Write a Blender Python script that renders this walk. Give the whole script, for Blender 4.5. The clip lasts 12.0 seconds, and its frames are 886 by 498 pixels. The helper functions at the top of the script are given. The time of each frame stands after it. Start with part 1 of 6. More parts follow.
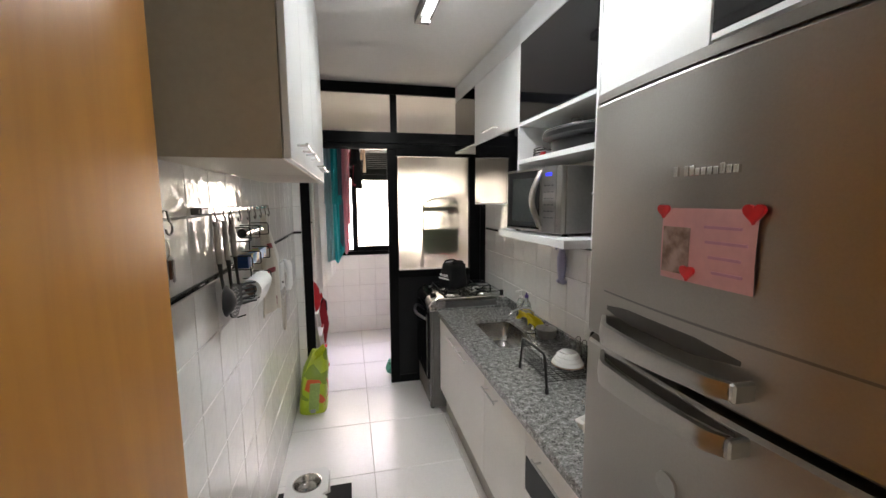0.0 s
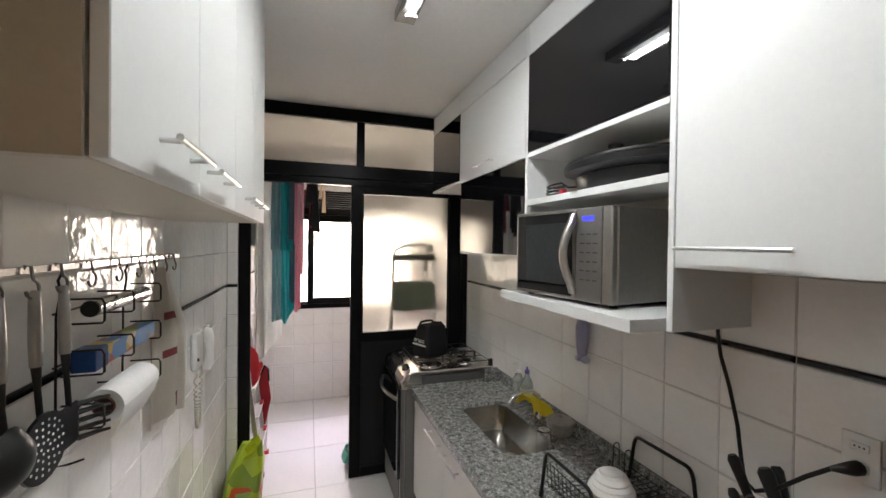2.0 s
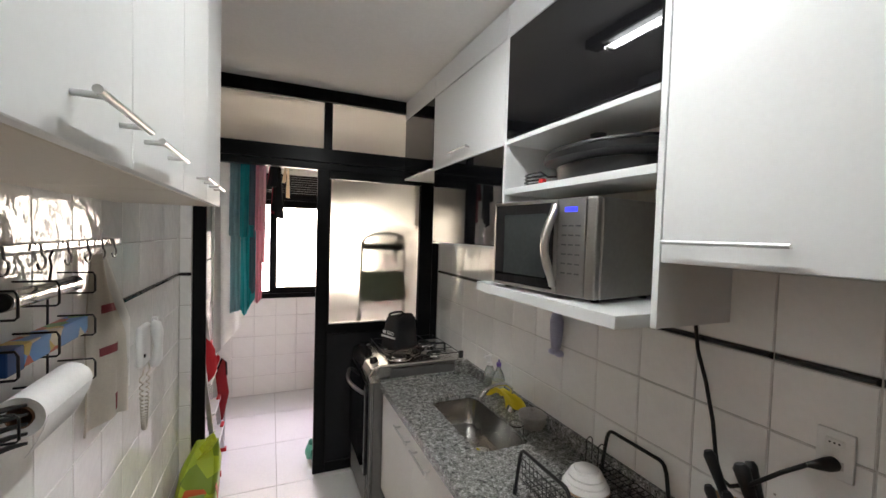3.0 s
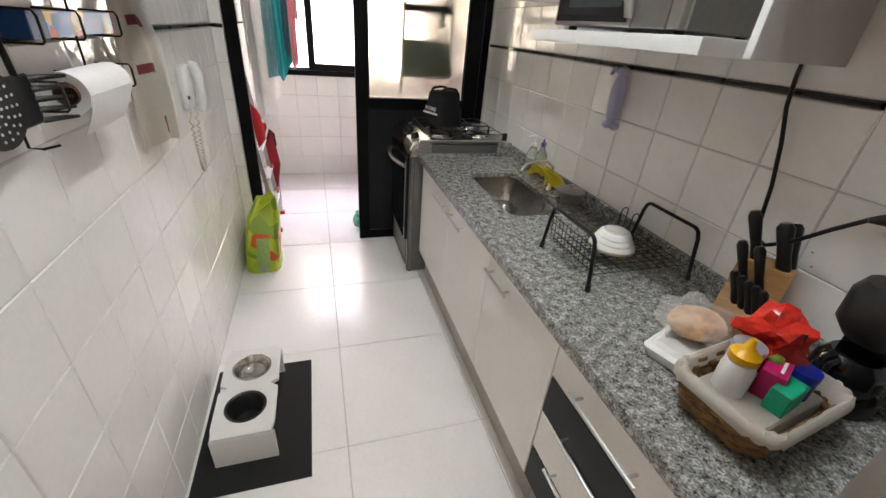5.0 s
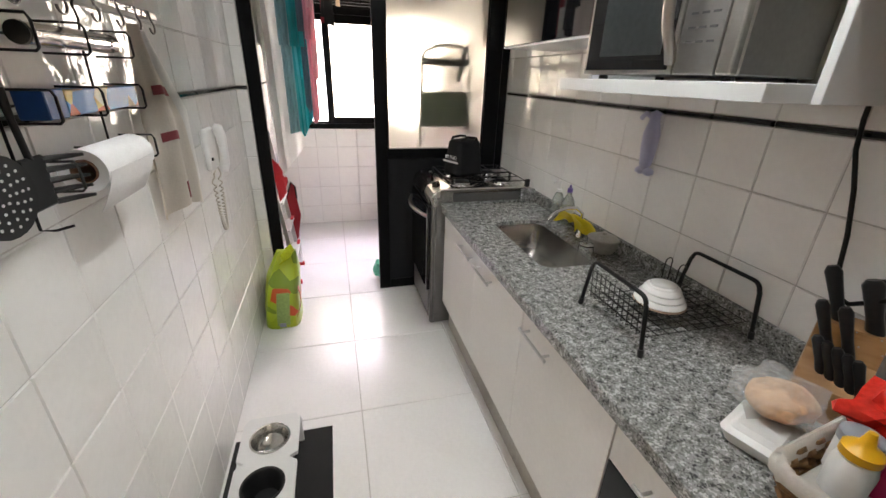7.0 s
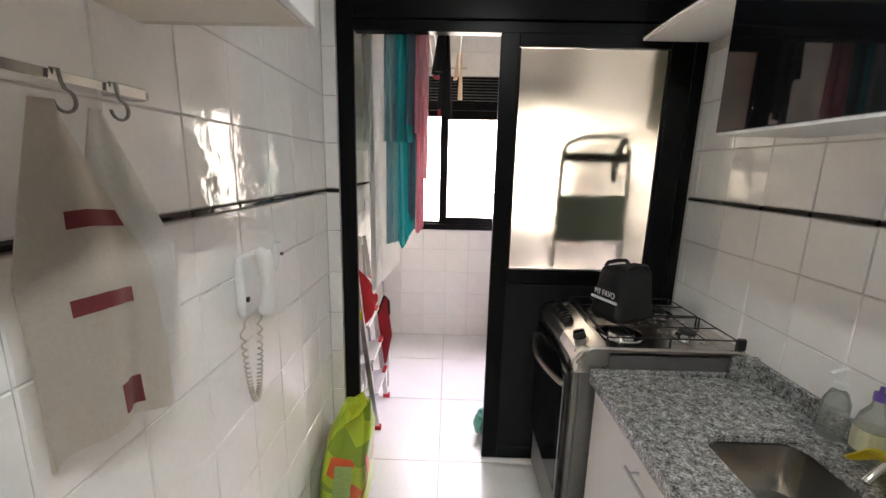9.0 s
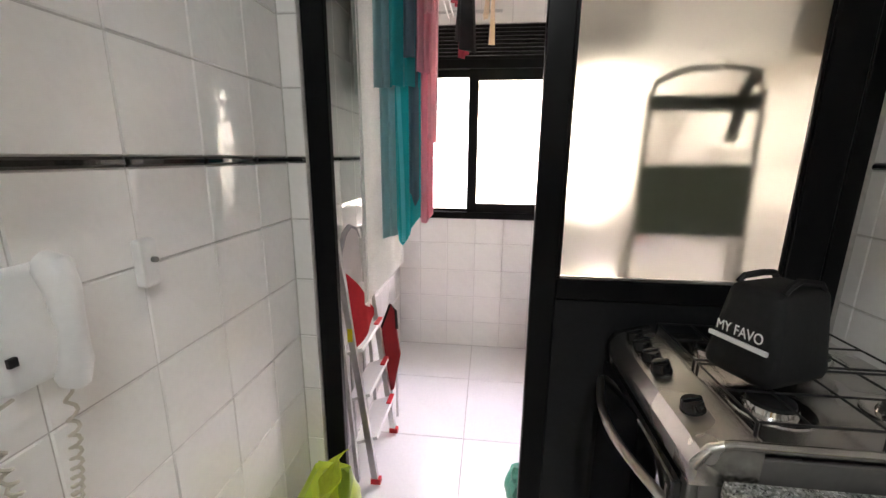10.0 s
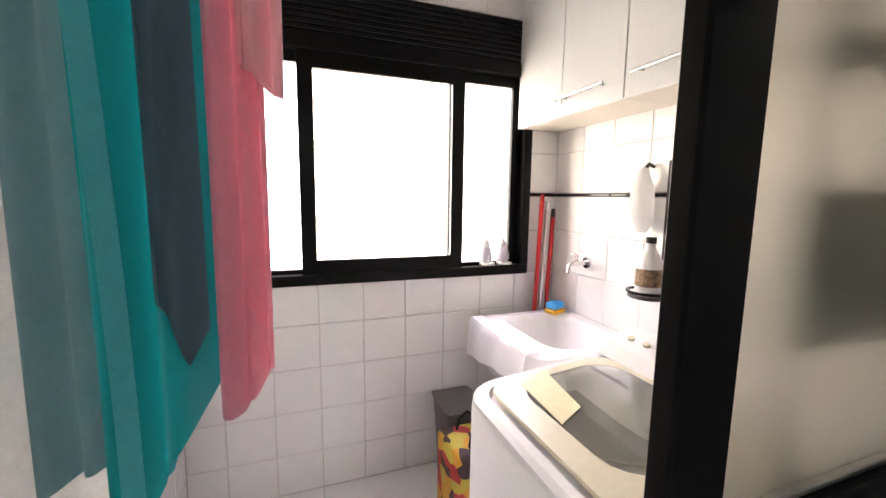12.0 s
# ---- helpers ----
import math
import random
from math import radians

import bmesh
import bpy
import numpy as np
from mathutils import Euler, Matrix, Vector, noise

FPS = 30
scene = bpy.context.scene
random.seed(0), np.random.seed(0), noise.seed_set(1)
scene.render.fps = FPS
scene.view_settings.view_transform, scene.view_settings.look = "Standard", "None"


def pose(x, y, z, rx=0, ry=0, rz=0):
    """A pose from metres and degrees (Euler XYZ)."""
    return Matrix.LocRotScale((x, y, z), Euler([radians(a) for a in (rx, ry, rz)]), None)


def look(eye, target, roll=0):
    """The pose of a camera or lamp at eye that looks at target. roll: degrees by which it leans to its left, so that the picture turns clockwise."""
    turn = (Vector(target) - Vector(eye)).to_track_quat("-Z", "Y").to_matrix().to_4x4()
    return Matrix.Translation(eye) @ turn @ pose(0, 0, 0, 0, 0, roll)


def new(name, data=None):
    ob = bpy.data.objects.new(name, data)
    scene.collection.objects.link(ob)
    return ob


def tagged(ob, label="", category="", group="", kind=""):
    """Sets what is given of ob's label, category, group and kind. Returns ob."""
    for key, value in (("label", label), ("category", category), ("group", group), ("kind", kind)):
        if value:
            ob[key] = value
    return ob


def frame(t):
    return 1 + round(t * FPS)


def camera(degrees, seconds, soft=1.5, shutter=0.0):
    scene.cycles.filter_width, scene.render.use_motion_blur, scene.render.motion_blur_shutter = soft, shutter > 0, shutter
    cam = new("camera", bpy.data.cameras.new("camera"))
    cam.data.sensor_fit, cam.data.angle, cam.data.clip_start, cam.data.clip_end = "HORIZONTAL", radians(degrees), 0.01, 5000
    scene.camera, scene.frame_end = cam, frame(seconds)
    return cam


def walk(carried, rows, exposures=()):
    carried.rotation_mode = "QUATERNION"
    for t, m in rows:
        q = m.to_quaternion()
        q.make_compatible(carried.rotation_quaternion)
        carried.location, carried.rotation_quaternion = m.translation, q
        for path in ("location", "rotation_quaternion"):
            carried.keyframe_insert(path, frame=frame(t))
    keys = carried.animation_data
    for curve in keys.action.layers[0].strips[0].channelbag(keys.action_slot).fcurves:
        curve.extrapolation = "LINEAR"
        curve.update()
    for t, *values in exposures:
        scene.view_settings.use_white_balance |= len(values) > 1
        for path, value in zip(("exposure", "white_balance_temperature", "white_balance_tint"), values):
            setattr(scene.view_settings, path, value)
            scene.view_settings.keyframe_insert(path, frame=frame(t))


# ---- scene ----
cam = camera(95.9, 12.0)
EXPO = ((0.0, 0.36), (0.5, 0.33), (1.2, 0.42), (2.5, 0.22), (4.5, 0.6), (5.5, 0.7), (7.0, 0.66), (9.5, 0.64), (10.5, 0.52), (11.5, 0.55), (12.0, 0.34))
PATH = [
    (0, (0.426, 1.769, 1.758), (0.876, 3.702, 1.517), -0.3),
    (0.5, (0.498, 1.946, 1.768), (0.88, 3.903, 1.614), 0.1),
    (1, (0.508, 2.12, 1.767), (0.921, 4.075, 1.667), 0.4),
    (1.5, (0.499, 2.287, 1.774), (1.01, 4.219, 1.714), 0.4),
    (2, (0.472, 2.408, 1.786), (1.109, 4.304, 1.763), 0.7),
    (2.5, (0.466, 2.47, 1.792), (1.229, 4.319, 1.793), 1.2),
    (2.7, (0.468, 2.482, 1.793), (1.257, 4.32, 1.782), 1.4),
    (4.3, (0.506, 2.549, 1.646), (1.215, 4.294, 0.973), 3.7),
    (4.5, (0.505, 2.539, 1.619), (1.172, 4.26, 0.85), 4.1),
    (5, (0.505, 2.505, 1.563), (1.061, 4.168, 0.601), 4.8),
    (5.5, (0.499, 2.483, 1.525), (0.981, 4.101, 0.453), 5.2),
    (6, (0.5, 2.485, 1.514), (0.973, 4.098, 0.429), 5.1),
    (6.5, (0.499, 2.532, 1.537), (1.001, 4.203, 0.56), 3.8),
    (7, (0.49, 2.627, 1.581), (0.982, 4.397, 0.79), 1.9),
    (7.5, (0.511, 2.78, 1.619), (0.888, 4.659, 1.046), 0.6),
    (9.3, (0.579, 3.695, 1.599), (0.46, 5.651, 1.2), 1.0),
    (9.5, (0.602, 3.843, 1.571), (0.424, 5.792, 1.159), 0.7),
    (10, (0.615, 4.156, 1.501), (0.403, 6.093, 1.05), 0.6),
    (10.5, (0.543, 4.496, 1.448), (0.426, 6.44, 0.994), 0.1),
    (11, (0.501, 4.772, 1.436), (0.515, 6.72, 0.985), -0.7),
    (11.5, (0.471, 5.004, 1.451), (0.752, 6.94, 1.037), -0.1),
    (12, (0.44, 5.22, 1.46), (1.126, 7.081, 1.207), 0.8),
]
walk(cam, [(t, look(eye, target, roll)) for t, eye, target, roll in PATH], EXPO)

# ---- light ----
H, XR, YP, YW, XW = 2.79, 1.72, 5.5, 7.165, -0.057
scene.view_settings.exposure = 0.0
world = bpy.data.worlds.new("world")
scene.world = world
world.use_nodes = True
_n = world.node_tree.nodes
_sky = _n.new("ShaderNodeTexSky")
_sky.sky_type, _sky.sun_disc, _sky.sun_elevation, _sky.sun_rotation = "NISHITA", False, radians(50), radians(200)
world.node_tree.links.new(_sky.outputs[0], _n["Background"].inputs[0])
_n["Background"].inputs[1].default_value = 0.12


def area(name, m, sx, sy, watts, color):
    d = bpy.data.lights.new(name, "AREA")
    d.shape, d.size, d.size_y, d.energy, d.color = "RECTANGLE", sx, sy, watts, color
    ob = new(name, d)
    ob.matrix_world = m
    return ob


area("window_daylight", look((0.9, 7.6, 1.75), (0.9, 5, 1.75)), 2.6, 2.0, 88, (1.0, 0.76, 0.55))
area("sky_light", look((0.9, 8.5, 3.5), (0.9, 6.2, 0.7)), 2.8, 1.5, 165, (0.76, 0.66, 1.0))
area("kitchen_tube_light", pose(0.857, 3.45, 2.708), 0.05, 1.12, 20.5, (0.95, 0.965, 0.95))
# Unseen fill lamp added in the hall to brighten the kitchen's near end.
area("unseen_hall_fill", pose(0.6, 0.2, 2.74), 0.6, 0.6, 16, (1.0, 0.90, 0.76))

# ---- materials ----


def mat(name, color, rough=0.5, metal=0.0, var=0.06, scale=6.0, fine=60.0, bump=0.0, bscale=40.0, spec=0.5, trans=0.0,
        ior=1.45, coat=0.0, color2=None, island=0.0, rvar=0.05, emit=0.0, alpha=1.0, dist=0.002, sheen=0.0):
    m = bpy.data.materials.new(name)
    m.use_nodes = True
    nt = m.node_tree
    N, L = nt.nodes, nt.links
    b = N["Principled BSDF"]
    tc = N.new("ShaderNodeTexCoord")
    n1, n2 = N.new("ShaderNodeTexNoise"), N.new("ShaderNodeTexNoise")
    n1.inputs["Scale"].default_value, n2.inputs["Scale"].default_value = scale, fine
    n1.inputs["Detail"].default_value, n2.inputs["Detail"].default_value = 3, 2
    for n in (n1, n2):
        L.new(tc.outputs["Object"], n.inputs["Vector"])
    add = N.new("ShaderNodeMath")
    add.operation = "ADD"
    half = N.new("ShaderNodeMath")
    half.operation, half.inputs[1].default_value = "MULTIPLY", 0.5
    L.new(n1.outputs["Fac"], add.inputs[0])
    L.new(n2.outputs["Fac"], add.inputs[1])
    L.new(add.outputs[0], half.inputs[0])
    fac = half.outputs[0]
    if island:
        info = N.new("ShaderNodeObjectInfo")
        mx = N.new("ShaderNodeMath")
        mx.operation, mx.inputs[1].default_value = "MULTIPLY_ADD", island
        L.new(info.outputs["Random"], mx.inputs[0])
        L.new(fac, mx.inputs[2])
        fac = mx.outputs[0]
    ramp = N.new("ShaderNodeValToRGB")
    c = Vector(color[:3])
    c2 = Vector(color2) if color2 else c * (1 + var)
    c1 = c * (1 - 2 * var) if not color2 else c
    ramp.color_ramp.elements[0].position, ramp.color_ramp.elements[1].position = 0.35, 0.65
    ramp.color_ramp.elements[0].color = (*c1, 1)
    ramp.color_ramp.elements[1].color = (*[min(v, 1) for v in c2], 1)
    L.new(fac, ramp.inputs[0])
    L.new(ramp.outputs[0], b.inputs["Base Color"])
    mr = N.new("ShaderNodeMapRange")
    mr.inputs["To Min"].default_value, mr.inputs["To Max"].default_value = max(rough - rvar, 0.0), min(rough + rvar, 1)
    L.new(n1.outputs["Fac"], mr.inputs[0])
    L.new(mr.outputs[0], b.inputs["Roughness"])
    b.inputs["Metallic"].default_value = metal
    b.inputs["Specular IOR Level"].default_value = spec
    b.inputs["Transmission Weight"].default_value = trans
    b.inputs["IOR"].default_value = ior
    b.inputs["Coat Weight"].default_value = coat
    b.inputs["Sheen Weight"].default_value = sheen
    b.inputs["Alpha"].default_value = alpha
    if emit:
        b.inputs["Emission Color"].default_value, b.inputs["Emission Strength"].default_value = (*color[:3], 1), emit
    if bump:
        n3 = N.new("ShaderNodeTexNoise")
        n3.inputs["Scale"].default_value, n3.inputs["Detail"].default_value = bscale, 2
        L.new(tc.outputs["Object"], n3.inputs["Vector"])
        bp = N.new("ShaderNodeBump")
        bp.inputs["Strength"].default_value, bp.inputs["Distance"].default_value = bump, dist
        L.new(n3.outputs["Fac"], bp.inputs["Height"])
        L.new(bp.outputs[0], b.inputs["Normal"])
    return m


def granite():
    m = bpy.data.materials.new("granite")
    m.use_nodes = True
    N, L = m.node_tree.nodes, m.node_tree.links
    b = N["Principled BSDF"]
    tc = N.new("ShaderNodeTexCoord")
    v, n, w = N.new("ShaderNodeTexVoronoi"), N.new("ShaderNodeTexNoise"), N.new("ShaderNodeTexVoronoi")
    v.inputs["Scale"].default_value, n.inputs["Scale"].default_value, w.inputs["Scale"].default_value = 215, 40, 260
    n.inputs["Detail"].default_value = 4
    for k in (v, n, w):
        L.new(tc.outputs["Object"], k.inputs["Vector"])
    r = N.new("ShaderNodeValToRGB")
    r.color_ramp.interpolation = "CONSTANT"
    e = r.color_ramp.elements
    e[0].position, e[0].color = 0.0, (0.06, 0.06, 0.06, 1)
    e[1].position, e[1].color = 0.2, (0.17, 0.175, 0.16, 1)
    for p, c in ((0.46, 0.29), (0.74, 0.50)):
        k = e.new(p)
        k.color = (c, c, c * 0.98, 1)
    mixv = N.new("ShaderNodeMath")
    mixv.operation, mixv.inputs[1].default_value = "MULTIPLY_ADD", 0.62
    sep = N.new("ShaderNodeSeparateColor")
    L.new(v.outputs["Color"], sep.inputs[0])
    off = N.new("ShaderNodeMapRange")
    off.inputs["From Min"].default_value, off.inputs["From Max"].default_value = 0.35, 0.65
    off.inputs["To Min"].default_value, off.inputs["To Max"].default_value = -0.02, 0.38
    L.new(n.outputs["Fac"], off.inputs[0])
    L.new(sep.outputs[0], mixv.inputs[0])
    L.new(off.outputs[0], mixv.inputs[2])
    L.new(mixv.outputs[0], r.inputs[0])
    L.new(r.outputs[0], b.inputs["Base Color"])
    b.inputs["Roughness"].default_value = 0.22
    return m


def wood(name, c1, c2, rough, scale=(1, 14, 1)):
    m = bpy.data.materials.new(name)
    m.use_nodes = True
    N, L = m.node_tree.nodes, m.node_tree.links
    b = N["Principled BSDF"]
    tc, mp, n = N.new("ShaderNodeTexCoord"), N.new("ShaderNodeMapping"), N.new("ShaderNodeTexNoise")
    mp.inputs["Scale"].default_value = scale
    n.inputs["Scale"].default_value, n.inputs["Detail"].default_value, n.inputs["Distortion"].default_value = 3, 6, 1.2
    r = N.new("ShaderNodeValToRGB")
    r.color_ramp.elements[0].position, r.color_ramp.elements[1].position = 0.3, 0.7
    r.color_ramp.elements[0].color, r.color_ramp.elements[1].color = (*c1, 1), (*c2, 1)
    L.new(tc.outputs["Object"], mp.inputs[0])
    L.new(mp.outputs[0], n.inputs["Vector"])
    L.new(n.outputs["Fac"], r.inputs[0])
    L.new(r.outputs[0], b.inputs["Base Color"])
    b.inputs["Roughness"].default_value = rough
    return m


def pattern(name, colors, rough, scale):
    m = bpy.data.materials.new(name)
    m.use_nodes = True
    N, L = m.node_tree.nodes, m.node_tree.links
    b = N["Principled BSDF"]
    tc, v, r, sep = N.new("ShaderNodeTexCoord"), N.new("ShaderNodeTexVoronoi"), N.new("ShaderNodeValToRGB"), N.new("ShaderNodeSeparateColor")
    v.inputs["Scale"].default_value = scale
    L.new(tc.outputs["Object"], v.inputs["Vector"])
    L.new(v.outputs["Color"], sep.inputs[0])
    L.new(sep.outputs[0], r.inputs[0])
    r.color_ramp.interpolation = "CONSTANT"
    e = r.color_ramp.elements
    e[0].color = (*colors[0], 1)
    e[1].position, e[1].color = 1 / len(colors), (*colors[1], 1)
    for i, c in enumerate(colors[2:], 2):
        k = e.new(i / len(colors))
        k.color = (*c, 1)
    L.new(r.outputs[0], b.inputs["Base Color"])
    b.inputs["Roughness"].default_value = rough
    return m


TILE = mat("white_glazed_tile", (0.86, 0.85, 0.83), 0.045, var=0.015, scale=5, bump=0.42, bscale=19, island=0.12, rvar=0.015, dist=0.004)
PALEGROUT = mat("pale_grout", (0.70, 0.68, 0.67), 0.8, var=0.06, bump=0.2)
GROUT = mat("grout", (0.60, 0.58, 0.555), 0.85, var=0.12, bump=0.3)
BLACKTILE = mat("black_glazed_listello", (0.012, 0.011, 0.011), 0.08, bump=0.3, bscale=25, rvar=0.03)
FLOORT = mat("white_porcelain_floor", (0.82, 0.815, 0.81), 0.22, var=0.02, scale=3, bump=0.06, bscale=12, island=0.1, rvar=0.05, spec=0.38)
CEIL = mat("ceiling_paint", (0.78, 0.765, 0.745), 0.85, var=0.02, scale=2, bump=0.1, bscale=120)
PAINT = mat("wall_paint", (0.74, 0.72, 0.68), 0.8, var=0.03, bump=0.15, bscale=90)
WHITE = mat("white_laminate", (0.71, 0.72, 0.72), 0.3, var=0.012, scale=3, bump=0.04, bscale=200, rvar=0.04)
WHITEM = mat("white_laminate_base", (0.79, 0.77, 0.74), 0.36, var=0.02, scale=4, bump=0.05, bscale=220)
BODYW = mat("cabinet_carcass", (0.62, 0.57, 0.49), 0.45, var=0.02)
BLACKG = mat("black_gloss", (0.006, 0.006, 0.007), 0.035, var=0.1, rvar=0.01, coat=0.3)
BLACKM = mat("black_laminate", (0.011, 0.0115, 0.013), 0.4, var=0.08, spec=0.25)
ALUB = mat("black_aluminium", (0.005, 0.005, 0.0055), 0.3, var=0.04, scale=4, rvar=0.01, spec=0.14)
STEEL = mat("brushed_steel", (0.42, 0.40, 0.375), 0.30, 1.0, var=0.03, scale=2, fine=200, bump=0.05, bscale=300)
FRIDGE = mat("brushed_fridge_steel", (0.37, 0.35, 0.325), 0.33, 1.0, var=0.025, scale=1.5, fine=260, bump=0.05, bscale=350)
SINKM = mat("sink_steel", (0.50, 0.49, 0.47), 0.2, 1.0, var=0.05, scale=10)
GREYS = mat("grey_enamel", (0.17, 0.165, 0.16), 0.35, 0.4, var=0.05)
CHROME = mat("chrome", (0.72, 0.71, 0.69), 0.13, 1.0, var=0.02)
BRASS = mat("polished_brass", (0.72, 0.50, 0.18), 0.18, 1.0, var=0.04)
GLOSSP = mat("glossy_black_plastic", (0.010, 0.010, 0.011), 0.12, var=0.1, rvar=0.02)
STOVES = mat("polished_stove_steel", (0.62, 0.60, 0.57), 0.27, 1.0, var=0.03, scale=3, bump=0.03, bscale=200, rvar=0.03)
BLACKP = mat("black_plastic", (0.014, 0.014, 0.015), 0.35, var=0.15)
WIRE = mat("black_wire", (0.012, 0.012, 0.012), 0.4, 0.3, var=0.1)
GRAN = granite()
KICK = mat("kickboard", (0.40, 0.37, 0.33), 0.5, var=0.08)
DOORW = wood("varnished_orange_wood", (0.46, 0.20, 0.035), (0.53, 0.245, 0.048), 0.3, (5, 5, 0.5))
BLOCKW = wood("knife_block_wood", (0.36, 0.19, 0.07), (0.46, 0.26, 0.11), 0.5, (2, 2, 14))
FROST = mat("frosted_glass", (0.74, 0.715, 0.645), 0.36, var=0.01, trans=1.0, ior=1.25, rvar=0.02)
CLEAR = mat("clear_glass", (1, 1, 1), 0.0, var=0.0, trans=1.0, ior=1.45, rvar=0.0)
FILM = mat("clear_plastic_film", (0.8, 0.8, 0.8), 0.12, var=0.0, bump=0.8, bscale=70, dist=0.01, alpha=0.22)
MWS = mat("dark_brushed_steel", (0.32, 0.31, 0.30), 0.3, 0.9, var=0.04, bump=0.05, bscale=300)
PLW = mat("white_plastic", (0.78, 0.78, 0.77), 0.3, var=0.02)
CREAM = mat("cream_plastic", (0.66, 0.62, 0.47), 0.3, var=0.03)
PORC = mat("white_porcelain", (0.82, 0.81, 0.79), 0.12, var=0.01)
PAPER = mat("white_paper", (0.80, 0.80, 0.80), 0.8, var=0.02, bump=0.3, bscale=150)
CARD = mat("cardboard_brown", (0.16, 0.075, 0.04), 0.8, var=0.1)
FOIL = mat("aluminium_foil", (0.75, 0.74, 0.72), 0.16, 1.0, var=0.03, bump=0.3, bscale=60)
MATTE = mat("black_mat", (0.010, 0.010, 0.011), 0.8, var=0.25, fine=200, bump=0.3, bscale=300)


def cloth(name, c, rough=0.9, bs=260, var=0.08):
    """Woven cloth that lets some light through."""
    m = mat(name, c, rough, var=var, scale=9, fine=150, bump=0.5, bscale=bs, dist=0.003, sheen=0.3)
    N, L = m.node_tree.nodes, m.node_tree.links
    tr, mx = N.new("ShaderNodeBsdfTranslucent"), N.new("ShaderNodeMixShader")
    tr.inputs[0].default_value = (*[min(1, v * 1.3 + 0.02) for v in c], 1)
    mx.inputs[0].default_value = 0.5
    L.new(N["Principled BSDF"].outputs[0], mx.inputs[1])
    L.new(tr.outputs[0], mx.inputs[2])
    L.new(mx.outputs[0], N["Material Output"].inputs[0])
    return m


TEAL = cloth("teal_towel", (0.03, 0.44, 0.47))
GREYT = cloth("grey_blue_towel", (0.34, 0.50, 0.53))
WHITET = cloth("white_towel", (0.82, 0.81, 0.80))
PALET = cloth("pale_grey_towel", (0.52, 0.56, 0.55))
PINKT = cloth("pink_towel", (0.80, 0.42, 0.50))
PINKL = cloth("pale_pink_cloth", (0.74, 0.50, 0.54))
TEALB = cloth("pale_teal_highlight", (0.16, 0.62, 0.66))
BLACKC = mat("black_cloth", (0.008, 0.008, 0.009), 0.75, var=0.2, bump=0.4, bscale=250)
NAVY = cloth("slate_cloth", (0.13, 0.20, 0.25))
BEIGE = cloth("beige_cloth", (0.66, 0.56, 0.44))
REDL = mat("red_lace", (0.42, 0.03, 0.06), 0.8, var=0.2)
YELLOW = cloth("yellow_cloth", (0.68, 0.56, 0.02))
LINEN = cloth("white_linen", (0.70, 0.67, 0.62))
REDP = mat("red_plastic", (0.58, 0.02, 0.025), 0.35, var=0.08)
REDB = cloth("red_fabric", (0.32, 0.035, 0.045))
ALU = mat("aluminium", (0.62, 0.62, 0.61), 0.3, 1.0, var=0.05)
LILAC = cloth("lilac_fabric", (0.50, 0.50, 0.62))
"""colours of small goods"""
BLUE = mat("blue_plastic", (0.012, 0.02, 0.28), 0.35)
SKYB = mat("light_blue_plastic", (0.06, 0.36, 0.78), 0.45)
GREENB = mat("green_card", (0.01, 0.36, 0.20), 0.4)
MAG = mat("magenta_card", (0.48, 0.01, 0.12), 0.35)
ORANGE = mat("yellow_orange_plastic", (0.75, 0.40, 0.01), 0.35)
GREYL = mat("grey_lid", (0.30, 0.32, 0.36), 0.4)
BREAD = mat("bread_crust", (0.72, 0.46, 0.27), 0.7, var=0.15, scale=20, bump=0.4)
PINKP = mat("pink_paper", (0.66, 0.36, 0.38), 0.55, var=0.04)
WICKER = mat("wicker", (0.30, 0.17, 0.07), 0.6, var=0.25, scale=30)
BAGM = pattern("dog_food_bag_print", [(0.36, 0.48, 0.02), (0.42, 0.52, 0.02), (0.36, 0.48, 0.02), (0.42, 0.54, 0.03), (0.62, 0.10, 0.02), (0.20, 0.30, 0.02)], 0.28, 11)
BOXM = pattern("wrap_box_print", [(0.55, 0.42, 0.10), (0.10, 0.28, 0.62), (0.45, 0.10, 0.04), (0.62, 0.58, 0.45), (0.12, 0.30, 0.06)], 0.4, 22)
TOTE = pattern("checked_bag_print", [(0.58, 0.30, 0.02), (0.42, 0.03, 0.03), (0.04, 0.02, 0.02), (0.50, 0.42, 0.05)], 0.6, 16)
REDPACK = mat("red_package_film", (0.62, 0.03, 0.02), 0.22, var=0.15, bump=0.8, bscale=30, dist=0.01)
GREENF = mat("green_film_bag", (0.10, 0.42, 0.30), 0.3, bump=0.8, bscale=40, dist=0.01)
DISPLAY = mat("blue_display", (0.05, 0.06, 0.9), 0.3, emit=0.6)

# ---- builders ----
ORG = {}
TURNED = set()
WARP = [None]


def thing(name, loc, label, category, rz=0.0, group="", local=False, kind=""):
    ob = new(name)
    ob.empty_display_size = 0.05
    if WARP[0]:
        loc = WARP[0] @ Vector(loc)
    ob.matrix_world = pose(*loc, 0, 0, rz)
    ORG[ob] = Vector((0, 0, 0)) if (local or rz) else Vector(loc)
    if local or rz:
        TURNED.add(ob)
    return tagged(ob, label, category, group, kind)


def org(ob):
    o = Vector((0, 0, 0))
    while ob:
        o = o + ORG.get(ob, Vector((0, 0, 0)))
        ob = ob.parent
    return o


